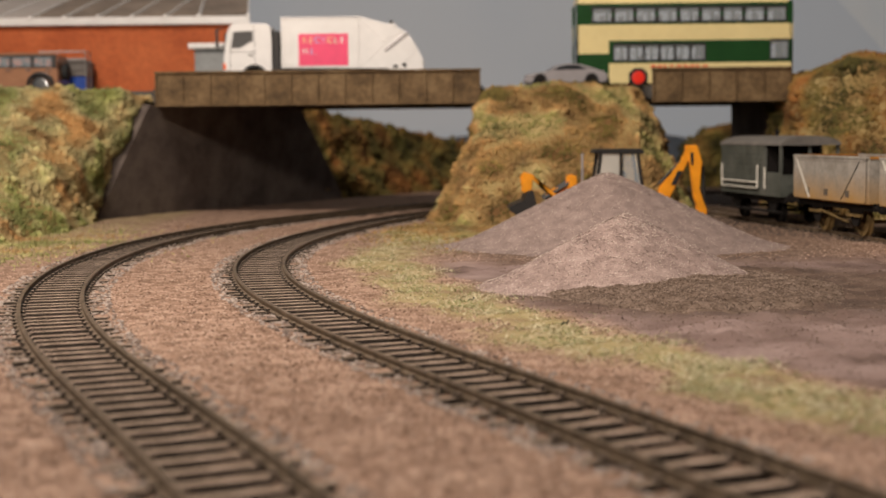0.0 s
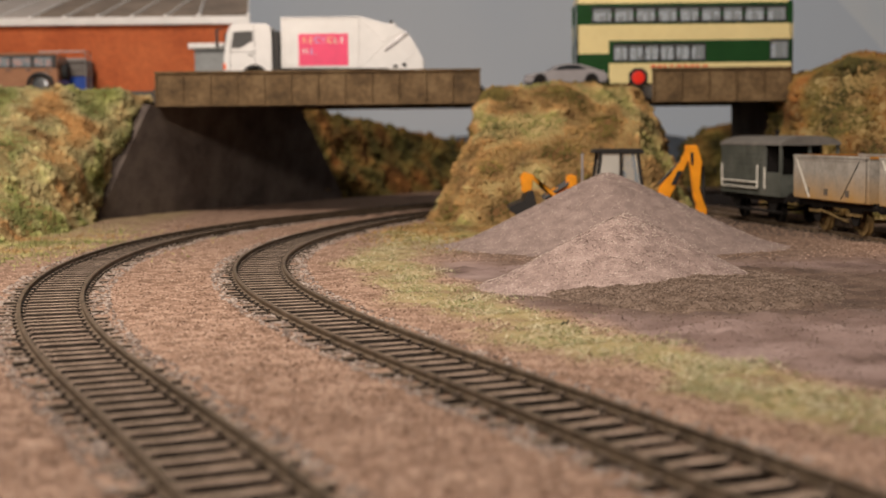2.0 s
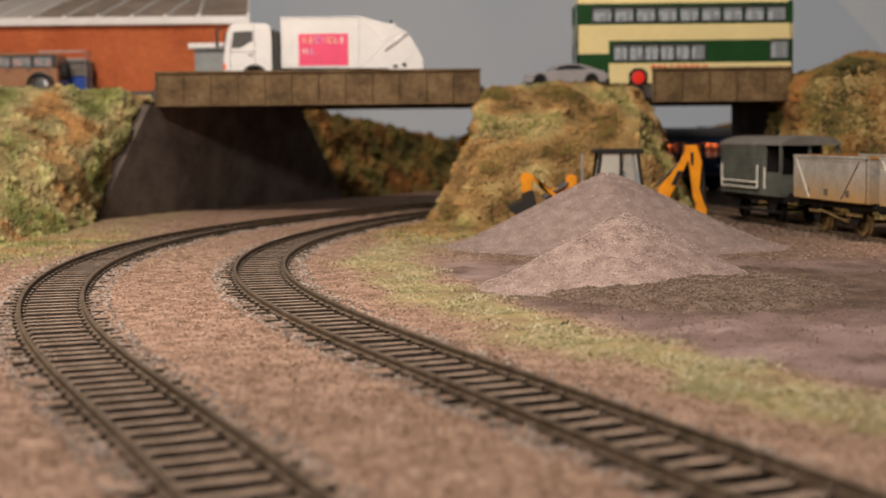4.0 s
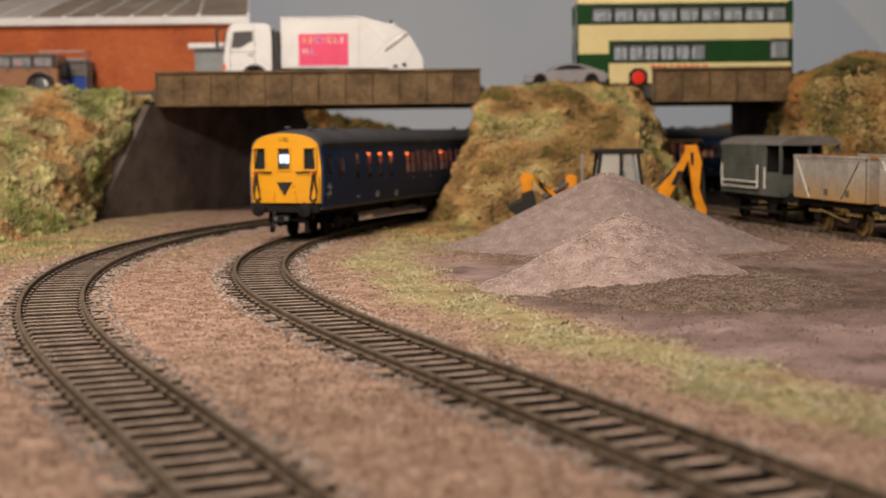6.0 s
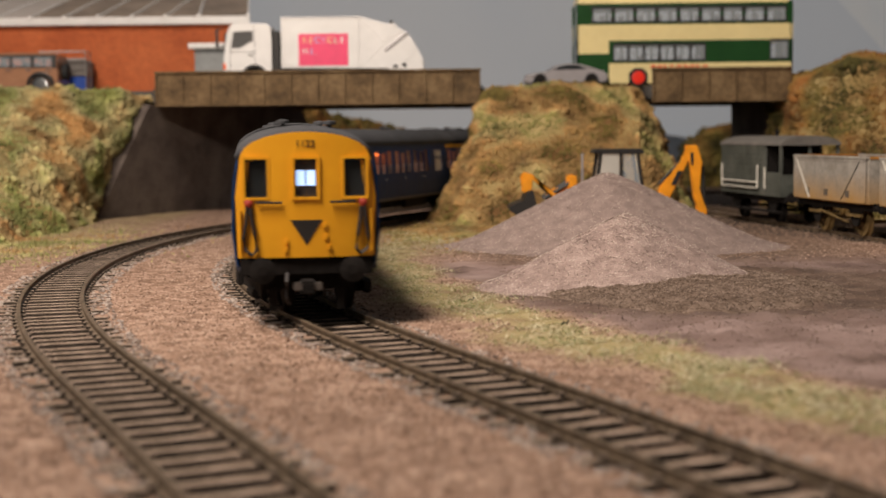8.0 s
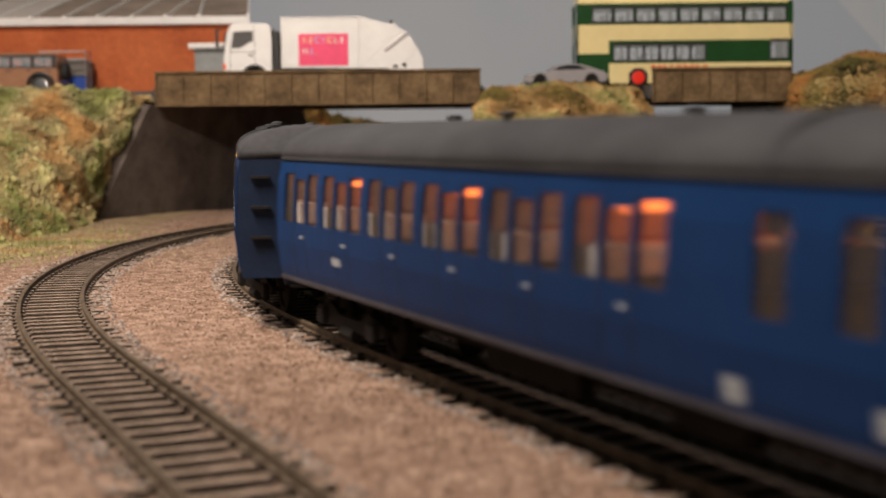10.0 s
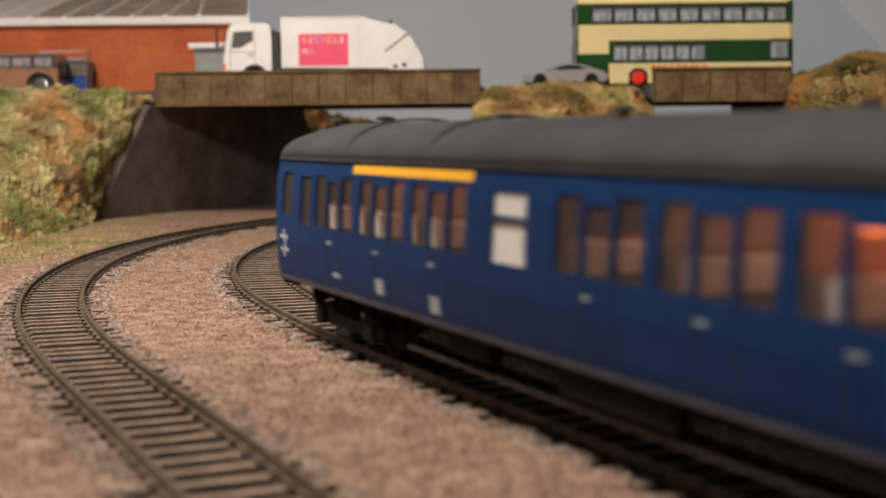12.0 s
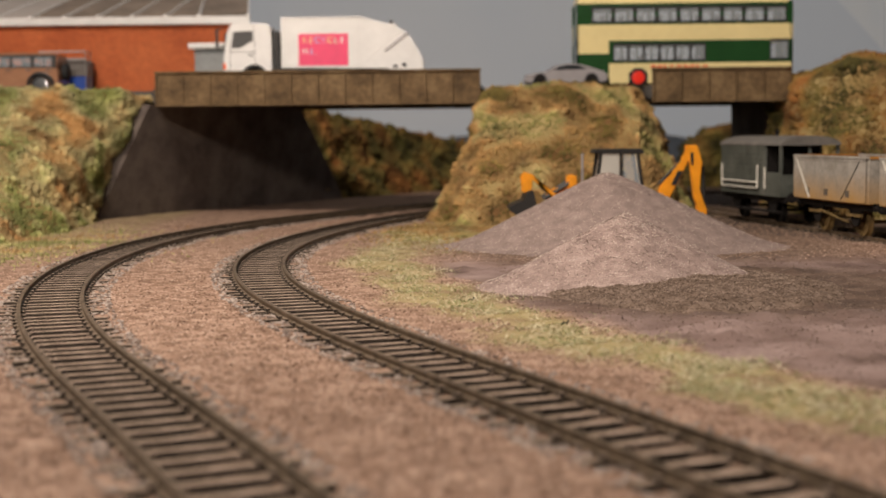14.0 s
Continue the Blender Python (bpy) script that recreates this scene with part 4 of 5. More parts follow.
def off_roader():
    t = thing("off_road_car", "metallic bronze off-road car with a black spare wheel", "car", at=spotted(-290, 955, 74.7) @ Matrix.Scale(1.18, 4))
    X = -29
    lower = [(0, 5), (0, 13.5), (2, 15.2), (16, 16), (54.5, 16), (55.5, 14), (55.5, 5), (50.5, 4.5), (50, 8), (47.5, 10.7), (43.5, 10.7), (41, 8), (40.5, 4.5), (16.5, 4.5), (16, 8), (13.5, 10.7), (9.5, 10.7), (7, 8), (6.5, 5)]
    part("body", prismed([(X + a, b) for a, b in lower], "y", -12.5, 12.5, bevel=0.5), M_BRONZE, t)

    def side(u, z, d):
        return (X + u, -12.2 + d + (z - 16) * 0.12, z)

    def other(u, z, d):
        return (X + u, 12.2 - d - (z - 16) * 0.12, z)
    holes = [(19, 28, 16.8, 22.2), (29.5, 40, 16.8, 22.2), (42, 52, 16.8, 22.2)]
    for at in (side, other):
        part("pillar_frame", pierced(bmesh.new(), 16.5, 54.5, 15.8, 23.2, holes, at, 0.7), M_BLACK, t)
        for h in holes:
            pane("window", *h, at, 0.3, M_WINDOW, t)
    part("roof", prismed([(X + 14.8, 23), (X + 17, 24.1), (X + 30, 24.7), (X + 53, 24.3), (X + 54.8, 23.2)], "y", -11.2, 11.2, bevel=0.3), M_BRONZE, t)
    part("windscreen", prismed([(X + 13.5, 16), (X + 14.1, 16), (X + 17.3, 23.2), (X + 16.7, 23.2)], "y", -10.6, 10.6), M_WINDOW, t)
    part("tailgate", prismed([(X + 54, 15.8), (X + 54.8, 15.8), (X + 54.8, 23.2), (X + 54.2, 23.2)], "y", -11.3, 11.3), M_BRONZE, t)
    part("sill", boxed(X + 15, -12.7, 3.6, X + 42, 12.7, 5.8, bevel=0.4), M_BLACK, t)
    for y in (-8, 8):
        for u in (22, 36):
            part("seat", boxed(X + u, y - 3.5, 9, X + u + 2.5, y + 3.5, 19.5, bevel=0.6), M_BLACK, t)
    for k in range(3):
        part("door_handle", boxed(X + 26 + k * 11.5, -12.9, 14.2, X + 29 + k * 11.5, -12.4, 14.9), M_CHROME, t)
    sp = part("spare_wheel", lathe(bmesh.new(), [(2, 0), (4.4, -0.4), (5.0, 0.6), (5.0, 2.4), (4.4, 3.2), (1.5, 3.4)], "x", (X + 55.6, 0, 14)), M_TYRE, t)
    part("bumper", boxed(X + 54.5, -12.3, 4.5, X + 57, 12.3, 7.2, bevel=0.5), M_BLACK, t)
    for u in (11.5, 45.5):
        for y in (-10.8, 10.8):
            road_wheel(t, X + u, y, 5.8, 5.8, 3.6, M_CHROME, "silver alloy wheel rim")
            part("arch_trim", tube(bmesh.new(), [(X + u + 7.0 * math.cos(q), y * 1.16, 6.0 + 6.6 * math.sin(q)) for q in np.linspace(-0.2, math.pi + 0.2, 13)], 1.25, 8), M_BLACK, t)


off_roader()


def sports_car():
    t = thing("sports_car", "low silver sports car parked on the road", "car", at=spotted(77.5, 878, 74.7))
    X = -26
    lower = [(0, 3), (0.4, 6), (3, 8), (14, 9.8), (22, 10.4), (44, 10.8), (50, 9.8), (52, 7.5), (52, 3), (46.5, 2.4), (46, 5.6), (43.5, 7.4), (40.5, 7.4), (38, 5.6), (37.5, 2.4), (14.5, 2.4), (14, 5.6), (11.5, 7.4), (8.5, 7.4), (6, 5.6), (5.5, 2.4)]
    part("body", prismed([(X + a, b) for a, b in lower], "y", -11.5, 11.5, bevel=0.8), M_SILVER, t)
    cab = [(14, 9.6), (21, 13.4), (27, 14.6), (34, 14.4), (41, 12.6), (48, 10.2)]
    part("canopy", prismed([(X + a, b) for a, b in cab], "y", -9.5, 9.5, bevel=0.8), M_SILVER, t)
    part("side_window", prismed([(X + a, b) for a, b in ((19, 10.8), (22.5, 13), (27, 13.8), (33, 13.7), (40, 11.2))], "y", -10.0, -9.4), M_DARKGLASS, t)
    part("windscreen", prismed([(X + 14.6, 10.3), (X + 15, 10.1), (X + 21, 13.7), (X + 20.6, 13.9)], "y", -8.6, 8.6), M_DARKGLASS, t)
    for u in (10, 42):
        for y in (-10.2, 10.2):
            road_wheel(t, X + u, y, 4.4, 4.4, 3.0, M_DARK)
    for y in (-8.5, 8.5):
        part("headlamp", boxed(X + 1.2, y - 1.8, 6.2, X + 4.2, y + 1.8, 7.9, bevel=0.4), M_CHROME, t)


sports_car()


def brick_material():
    m = surface("red_brick_paper", [(0.40, 0.085, 0.022), (0.48, 0.11, 0.03), (0.54, 0.135, 0.04)], 40.0, 0.75, 0.0, fine=3.0)
    nt = m.node_tree
    b = nt.nodes["Principled BSDF"]
    src = b.inputs["Base Color"].links[0].from_socket
    br = nt.nodes.new("ShaderNodeTexBrick")
    br.inputs["Scale"].default_value = 1000 / 6.0
    br.inputs["Color1"].default_value, br.inputs["Color2"].default_value, br.inputs["Mortar"].default_value = (1, 1, 1, 1), (0.85, 0.85, 0.85, 1), (0.75, 0.7, 0.65, 1)
    mp = nt.nodes.new("ShaderNodeMapping")
    mp.inputs["Rotation"].default_value = (radians(90), 0, 0)
    nt.links.new(nt.nodes.new("ShaderNodeTexCoord").outputs["Object"], mp.inputs[0])
    nt.links.new(mp.outputs[0], br.inputs["Vector"])
    mx = nt.nodes.new("ShaderNodeMix")
    mx.data_type, mx.blend_type = "RGBA", "MULTIPLY"
    mx.inputs[0].default_value = 0.5
    nt.links.new(src, mx.inputs[6])
    nt.links.new(br.outputs["Color"], mx.inputs[7])
    nt.links.new(mx.outputs[2], b.inputs["Base Color"])
    return m


def warehouse():
    t = thing("warehouse", "orange-red brick industrial building with a grey ribbed roof", "building")
    part("wall", boxed(-520, 1000, 74.6, -144, 1110, 127), brick_material(), t)
    part("fascia", boxed(-522, 995.5, 126, -136, 999, 131.5, bevel=0.4), M_WHITE, t, "white gutter board")
    cream = plain("roof_sheet", (0.25, 0.19, 0.145), 0.6, var=0.25, size=30)
    light = plain("roof_light", (0.46, 0.40, 0.36), 0.5, var=0.12, size=30)
    edges = [-520, -468, -416, -364, -340, -316, -292, -268, -244, -220, -196, -172, -137]
    for k, (a, b) in enumerate(zip(edges, edges[1:])):
        bm = bmesh.new()
        lean = lambda x: x + (-20 if x > -180 else 0)
        v = [bm.verts.new(p) for p in ((a, 996, 131.2), (b, 996, 131.2), (lean(b), 1150, 165), (lean(a), 1150, 165), (a, 996, 129.7), (b, 996, 129.7), (lean(b), 1150, 163), (lean(a), 1150, 163))]
        for q in ((0, 1, 2, 3), (7, 6, 5, 4), (0, 4, 5, 1), (1, 5, 6, 2), (2, 6, 7, 3), (3, 7, 4, 0)):
            bm.faces.new([v[i] for i in q])
        part("roof_panel", bm, light if k in (4, 5) else cream, t)
        part("roof_rib", rod(bmesh.new(), (b, 996, 131.6), (lean(b), 1150, 165.4), 0.8, 6), M_WHITE, t)
        part("roof_bracket", boxed(b - 1.2, 994.6, 130.6, b + 1.2, 997, 133), M_WHITE, t)


warehouse()


def kiosk():
    t = thing("kiosk", "small grey hut with a flat white roof by the building", "hut")
    grey = plain("hut_grey", (0.24, 0.25, 0.25), 0.6, size=20)
    part("hut_wall", boxed(-167.5, 948, 74.6, -140, 985, 105.6, bevel=0.3), grey, t)
    part("hut_roof", boxed(-171, 944, 105.6, -137, 989, 109.2, bevel=0.4), M_WHITE, t)
    part("hut_door", boxed(-164, 947.6, 75, -146, 948.1, 102), plain("hut_door_grey", (0.27, 0.28, 0.28), 0.5), t)


kiosk()


def bin_and_rail():
    t = thing("waste_container", "blue wheeled waste container with a grey lid", "container", at=spotted(-257, 985, 74.6))
    part("container_body", prismed([(-9, 2), (8, 2), (8.8, 14.5), (-9.6, 14.5)], "y", -9, 9, bevel=0.5), M_BLUE, t)
    part("container_lid", prismed([(-10.2, 14.5), (9.6, 14.5), (10, 24), (7, 26.5), (-8, 26.5), (-10.6, 24)], "y", -10, 10, bevel=0.6), plain("lid_grey", (0.17, 0.15, 0.135), 0.6), t, "grey hooded lid")
    for x in (-7, 7):
        for y in (-7, 7):
            part("castor", lathe(bmesh.new(), [(0.4, -0.6), (1.6, -0.5), (1.6, 0.5), (0.4, 0.6)], "y", (x, y, 1.6), 12), M_TYRE, t)
    f = thing("guard_frame", "thin grey metal guard frame", "frame", at=spotted(-262, 966, 74.6))
    galv = plain("galvanised", (0.32, 0.30, 0.29), 0.4, 0.6)
    for a, b in (((-16, 0, 0), (-16, 0, 31)), ((16, 0, 0), (16, 0, 31)), ((-16, 0, 31), (16, 0, 31)), ((-16, 0, 26), (16, 0, 26)), ((-16, 0, 31), (-16, 12, 31)), ((16, 0, 31), (16, 12, 31)), ((16, 12, 0), (16, 12, 31))):
        part("bar", rod(bmesh.new(), a, b, 0.5), galv, f)


bin_and_rail()


# ---- yard: digger, brake van, mineral wagons ----
M_DIGGER = plain("digger_yellow", (0.72, 0.27, 0.012), 0.4, var=0.12, size=8)


def digger():
    t = thing("backhoe_loader", "yellow-orange backhoe loader with black cab behind the gravel", "digger", at=spotted(88, 690, -3.4))

    def bar(name, pts, y0, y1, mat, bev=0.4, label=""):
        return part(name, prismed([(x - 88, z + 3.4) for x, z in pts], "y", y0, y1, bevel=bev), mat, t, label)
    bar("bonnet", [(52, 6), (52, 16), (56, 19), (76, 20), (76, 6)], -6.5, 6.5, M_DIGGER)
    bar("body", [(74, 5), (74, 17), (104, 17), (106, 12), (104, 5)], -9.5, 9.5, M_DIGGER)
    for y in (-9, 9):
        for a, b in (((75.5, 17), (78, 36.5)), ((88, 17), (88, 36.5)), ((98.8, 17), (96, 36.5))):
            part("cab_post", rod(bmesh.new(), (a[0] - 88, y, a[1] + 3.4), (b[0] - 88, y, b[1] + 3.4), 0.85, 6), M_BLACK, t, "black cab post")
    pale = glass("dusty_glass", (0.62, 0.6, 0.55), 0.2, 0.55)
    for y in (-8.8, 8.8):
        bar("cab_window", [(76.8, 18), (78.6, 36), (87, 36), (87, 18)], y - 0.15, y + 0.15, pale, 0)
        bar("cab_window", [(89, 18), (89, 36), (95.6, 36), (97.8, 18)], y - 0.15, y + 0.15, M_WINDOW, 0)
    bar("cab_roof", [(74.3, 36.2), (75.2, 38.2), (98, 38.2), (99.6, 36.6), (99, 35.8)], -10, 10, M_BLACK, 0.4, "black cab roof")
    part("seat", boxed(-4, -3, 20, 3, 3, 31, bevel=0.8), M_BLACK, t)
    part("exhaust", rod(bmesh.new(), (69.5 - 88, -3, 20), (69.5 - 88, -3, 39.5), 0.6), M_SILVER, t)
    for y in (-7.5, 7.5):
        bar("loader_arm", [(41, 25), (44.5, 26.2), (48, 21), (58, 11), (66, 14), (68, 18), (66.5, 20), (57, 15.5), (50.5, 20), (45, 23)], y - 1.0, y + 1.0, M_DIGGER, 0.3)
        part("loader_ram", rod(bmesh.new(), (50 - 88, y, 14 + 3.4), (64 - 88, y, 22.5 + 3.4), 1.0), M_BLACK, t)
        bar("ram_mount", [(62, 19), (62.5, 25), (66, 25.5), (66.5, 17)], y - 1.3, y + 1.3, M_DIGGER, 0.3)
        bar("bucket_link", [(40, 17), (39.2, 25), (41, 27), (44.5, 26), (44, 18)], y - 1.2, y + 1.2, M_DIGGER, 0.3)
    bar("bucket", [(46.5, 9.5), (44.5, 18.5), (41.5, 18), (40, 13), (33, 10.5), (32.5, 9), (38, 5), (43, 6)], -14, 14, M_BLACK, 0.4, "black loading bucket")
    bar("boom", [(107, 13), (110, 11), (113, 13), (123, 33), (124, 38.5), (121.5, 38.5), (119, 32), (108, 19)], -2.0, 2.0, M_DIGGER, 0.5)
    bar("dipper", [(120.5, 39.5), (126.5, 39.8), (129.2, 31), (127.2, 18), (129.4, 11), (132, 7), (130.6, 3), (128.0, 3.2), (127.4, 8), (125.2, 13), (123.2, 28)], -2.6, 2.6, M_DIGGER, 0.5)
    part("dipper_ram", rod(bmesh.new(), (129.6 - 88, 0, 33), (131 - 88, 0, 10), 0.8), M_BLACK, t)
    part("boom_ram", rod(bmesh.new(), (108 - 88, 0, 24), (122 - 88, 0, 38.5), 0.7), M_BLACK, t)
    bar("lettering", [(113.5, 20), (116, 20), (119.5, 27), (117, 27)], -2.3, -1.9, M_BLACK, 0, "dark lettering bar")
    bar("lettering", [(123.2, 30), (124.6, 30), (124.6, 36), (123.2, 36)], -2.9, -2.5, M_BLACK, 0, "dark lettering bar")
    for y in (-11, 11):
        road_wheel(t, 95 - 88, y, 9.5, 9.5, 5, M_DIGGER)
        road_wheel(t, 61 - 88, y, 6.4, 6.4, 4.4, M_DIGGER)


digger()


def wagon_material():
    """Grey paint with ochre dust and rust creeping up from the floor."""
    m = surface("wagon_grey", [(0.22, 0.20, 0.17), (0.29, 0.265, 0.23), (0.35, 0.32, 0.28)], 14.0, 0.75, 0.15, fine=1.5)
    nt = m.node_tree
    n, li = nt.nodes, nt.links.new
    b = n["Principled BSDF"]
    src = b.inputs["Base Color"].links[0].from_socket
    co = n.new("ShaderNodeTexCoord").outputs["Object"]
    sp = n.new("ShaderNodeSeparateXYZ")
    li(co, sp.inputs[0])
    t = n.new("ShaderNodeTexNoise")
    t.inputs["Scale"].default_value, t.inputs["Detail"].default_value = 70, 5
    li(co, t.inputs["Vector"])
    add = n.new("ShaderNodeMath")
    add.operation = "MULTIPLY_ADD"
    add.inputs[1].default_value, add.inputs[2].default_value = 0.018, 0.0
    li(t.outputs["Fac"], add.inputs[0])
    sub = n.new("ShaderNodeMath")
    sub.operation = "SUBTRACT"
    li(sp.outputs["Z"], sub.inputs[0])
    li(add.outputs[0], sub.inputs[1])
    mr = n.new("ShaderNodeMapRange")
    mr.inputs[1].default_value, mr.inputs[2].default_value, mr.inputs[3].default_value, mr.inputs[4].default_value = 0.004, 0.019, 0.9, 0.0
    li(sub.outputs[0], mr.inputs[0])
    mx = n.new("ShaderNodeMix")
    mx.data_type = "RGBA"
    mx.inputs[7].default_value = (0.36, 0.195, 0.045, 1)
    li(mr.outputs[0], mx.inputs[0])
    li(src, mx.inputs[6])
    li(mx.outputs[2], b.inputs["Base Color"])
    return m


M_WAGON = wagon_material()
M_OCHRE = plain("ochre_rust", (0.34, 0.15, 0.03), 0.8, var=0.3, size=10)
M_VAN = surface("van_grey", [(0.055, 0.06, 0.05), (0.078, 0.084, 0.072), (0.105, 0.108, 0.093)], 12.0, 0.65, 0.2, fine=1.0)
M_VANROOF = surface("van_roof", [(0.11, 0.10, 0.09), (0.15, 0.135, 0.12)], 14.0, 0.8, 0.2, fine=1.0)
M_OFFWHITE = plain("off_white", (0.6, 0.57, 0.5), 0.6)
M_AXLE = plain("dusty_wheel", (0.16, 0.105, 0.04), 0.6, var=0.3, size=3)


def rail_wheels(parent, y, r, mat, half=8.2, name="wheelset", x=12.5):
    """An axle with two flanged, spoked wheels along x."""
    bm = rod(bmesh.new(), (-x, 0, 0), (x, 0, 0), 0.8)
    for s in (-1, 1):
        lathe(bm, [(1.2, s * (half - 0.6)), (r * 0.62, s * (half - 0.5)), (r * 0.66, s * (half - 1.2)), (r + 0.7, s * (half - 1.2)), (r + 0.7, s * (half - 0.6)), (r, s * (half - 0.4)), (r, s * (half + 1.1)), (r * 0.78, s * (half + 1.1)), (r * 0.74, s * (half + 0.4)), (1.4, s * (half + 0.7))], "x", (0, 0, 0), 20)
    return part(name, bm, mat, parent, at=spotted(0, y, r))


def mineral_wagon(y):
    x = 190 - 0.15 * (y - 626)
    t = thing("mineral_wagon", "weathered grey mineral wagon stained with ochre dust", "railway wagon", "wagons on the siding", spotted(x, y, 0, 0, 0, 8.5))
    L, W = 38, 16
    z0, z1 = 15, 34

    for s in (-1, 1):
        part("side", boxed(s * W - 0.6, -L, z0, s * W + 0.6, L, z1), M_WAGON, t)
        part("end", boxed(-W + 0.6, s * L - 0.6, z0, W - 0.6, s * L + 0.6, z1), M_WAGON, t)
        part("top_rim", boxed(s * W - 1.0, -L - 0.6, z1, s * W + 1.0, L + 0.6, z1 + 1), M_WAGON, t)
        part("rim", boxed(-W + 1.0, s * L - 1.0, z1, W - 1.0, s * L + 1.0, z1 + 1), M_OCHRE, t)
        part("solebar", boxed(s * 12 - 0.7, -L, 11.5, s * 12 + 0.7, L, z0), M_DARK, t)
        part("brace", rod(bmesh.new(), (s * (W + 0.6), -L + 6, z1 - 1), (s * (W + 0.6), -L + 24, z0 + 1), 0.28, 6), M_DARK, t)
        for zz in (z0 + 0.4, z1 - 0.9):
            part("side_rail", boxed(s * (W + 0.55) - 0.25, -L, zz - 0.4, s * (W + 0.55) + 0.25, L, zz + 0.4), M_WAGON, t)
        for y1 in (-L + 0.7, L - 0.7):
            part("corner_angle", boxed(s * (W + 0.5) - 0.3, y1 - 0.7, z0, s * (W + 0.5) + 0.3, y1 + 0.7, z1), M_WAGON, t)
        part("side_stripe", prismed([(L - 1.5, z1 - 0.3), (L - 3.5, z1 - 0.3), (L - 19, z0 + 0.5), (L - 17, z0 + 0.5)], "x", s * (W + 0.7), s * (W + 0.85)), M_OFFWHITE, t, "white diagonal stripe")
        for yy in (-20, 2, 22):
            part("lettering", prismed([(yy - 2, z0 + 2), (yy + 2, z0 + 2), (yy + 2, z0 + 5), (yy - 2, z0 + 5)], "x", s * (W + 0.62), s * (W + 0.72)), plain("ink", (0.1, 0.08, 0.06), 0.8), t)
        for y1 in (-20, 20):
            part("axle_guard", prismed([(y1 - 7, 12), (y1 + 7, 12), (y1 + 2.2, 4.5), (y1 - 2.2, 4.5)], "x", s * 11.6, s * 12.6), M_DARK, t)
            part("spring", boxed(s * 12.4, y1 - 7, 8.6, s * 13.6, y1 + 7, 9.8), M_AXLE, t)
        part("brake_lever", rod(bmesh.new(), (s * 14, -16, 6), (s * 14, 14, 10), 0.45), M_AXLE, t)
        for xx in (-11, 11):
            part("buffer", lathe(bmesh.new(), [(1.3, s * L), (1.3, s * (L + 4)), (2.6, s * (L + 4.3)), (2.6, s * (L + 5)), (1, s * (L + 5.2))], "y", (xx, 0, 13.2), 14), M_DARK, t)
    part("floor", boxed(-W + 0.6, -L + 0.6, z0 - 0.6, W - 0.6, L - 0.6, z0 + 0.8), M_OCHRE, t)
    part("residue", boxed(-W + 0.8, -L + 0.8, z0 + 0.8, W - 0.8, L - 0.8, z1 - 3.5, bevel=1.5), M_OCHRE, t, "rust-brown load inside")
    for y1 in (-20, 20):
        rail_wheels(t, y1, 6.2, M_AXLE)


mineral_wagon(626)
mineral_wagon(538)


def brake_van():
    t = thing("brake_van", "grey goods brake van with white handrails", "railway van", "wagons on the siding", spotted(176, 728, 0, 0, 0, 8.5))
    L, W = 42, 14.8
    z0, z1 = 13.5, 39.5
    for s in (-1, 1):
        part("side", boxed(s * W - 0.6, -20, z0, s * W + 0.6, L, z1), M_VAN, t)
        part("veranda_side", boxed(s * W - 0.6, -L, z0, s * W + 0.6, -20.2, z0 + 12), M_VAN, t)
        for k in range(9):
            part("plank_line", boxed(s * (W + 0.6) - 0.05, -20, z0 + 2.5 + k * 2.6, s * (W + 0.6) + 0.05, L, z0 + 2.58 + k * 2.6), M_DARK, t)
        for y1 in (-L + 0.8, -20.6):
            part("post", boxed(s * W - 0.7, y1 - 0.7, z0, s * W + 0.7, y1 + 0.7, z1), M_VAN, t)
        bm = bmesh.new()
        x = s * (W + 1.6)
        part("handrail", tube(bm, [(x, -14, 29), (x, -14, 17.6), (x, -13.4, 17), (x, 37.4, 17), (x, 38, 17.6), (x, 38, 29)], 0.5), M_OFFWHITE, t, "white handrail")
        part("handrail", rod(bmesh.new(), (x, -14, 20), (x, 38, 20), 0.5), M_OFFWHITE, t, "white handrail")
        part("handrail", rod(bmesh.new(), (x, -24, 17), (x, -24, 28), 0.5), M_OFFWHITE, t, "white handrail")
        part("step_board", boxed(s * (W + 0.2) - 2, -L + 2, 5.4, s * (W + 0.2) + 2, L - 2, 6.3), M_DARK, t)
        part("solebar", boxed(s * 12 - 0.8, -L, 10.5, s * 12 + 0.8, L, z0), M_DARK, t)
        part("end_wall", boxed(-W + 0.6, s * L * (1 if s > 0 else 0.48) - 0.5, z0, W - 0.6, s * L * (1 if s > 0 else 0.48) + 0.5, z1), M_VAN if s > 0 else M_DARK, t)
        for y1 in (-25, 25):
            part("axle_guard", prismed([(y1 - 7, 11), (y1 + 7, 11), (y1 + 2.2, 4.5), (y1 - 2.2, 4.5)], "x", s * 11.4, s * 12.4), M_DARK, t)
        for xx in (-11, 11):
            part("buffer", lathe(bmesh.new(), [(1.3, s * L), (1.3, s * (L + 4)), (2.6, s * (L + 4.3)), (2.6, s * (L + 5)), (1, s * (L + 5.2))], "y", (xx, 0, 13.2), 14), M_DARK, t)
    part("end_rail", boxed(-W + 0.7, -L - 0.1, z0, W - 0.7, -L + 0.9, z0 + 11), M_VAN, t)
    part("end_post", boxed(-0.7, -L, z0 + 11, 0.7, -L + 1, z1), M_VAN, t)
    part("floor", boxed(-W + 0.6, -L + 0.9, z0 - 1, W - 0.6, L - 0.6, z0), M_DARK, t)
    arc = [(W * 1.07 * math.cos(a), 39 + 4.8 * math.sin(a)) for a in np.linspace(0, math.pi, 15)]
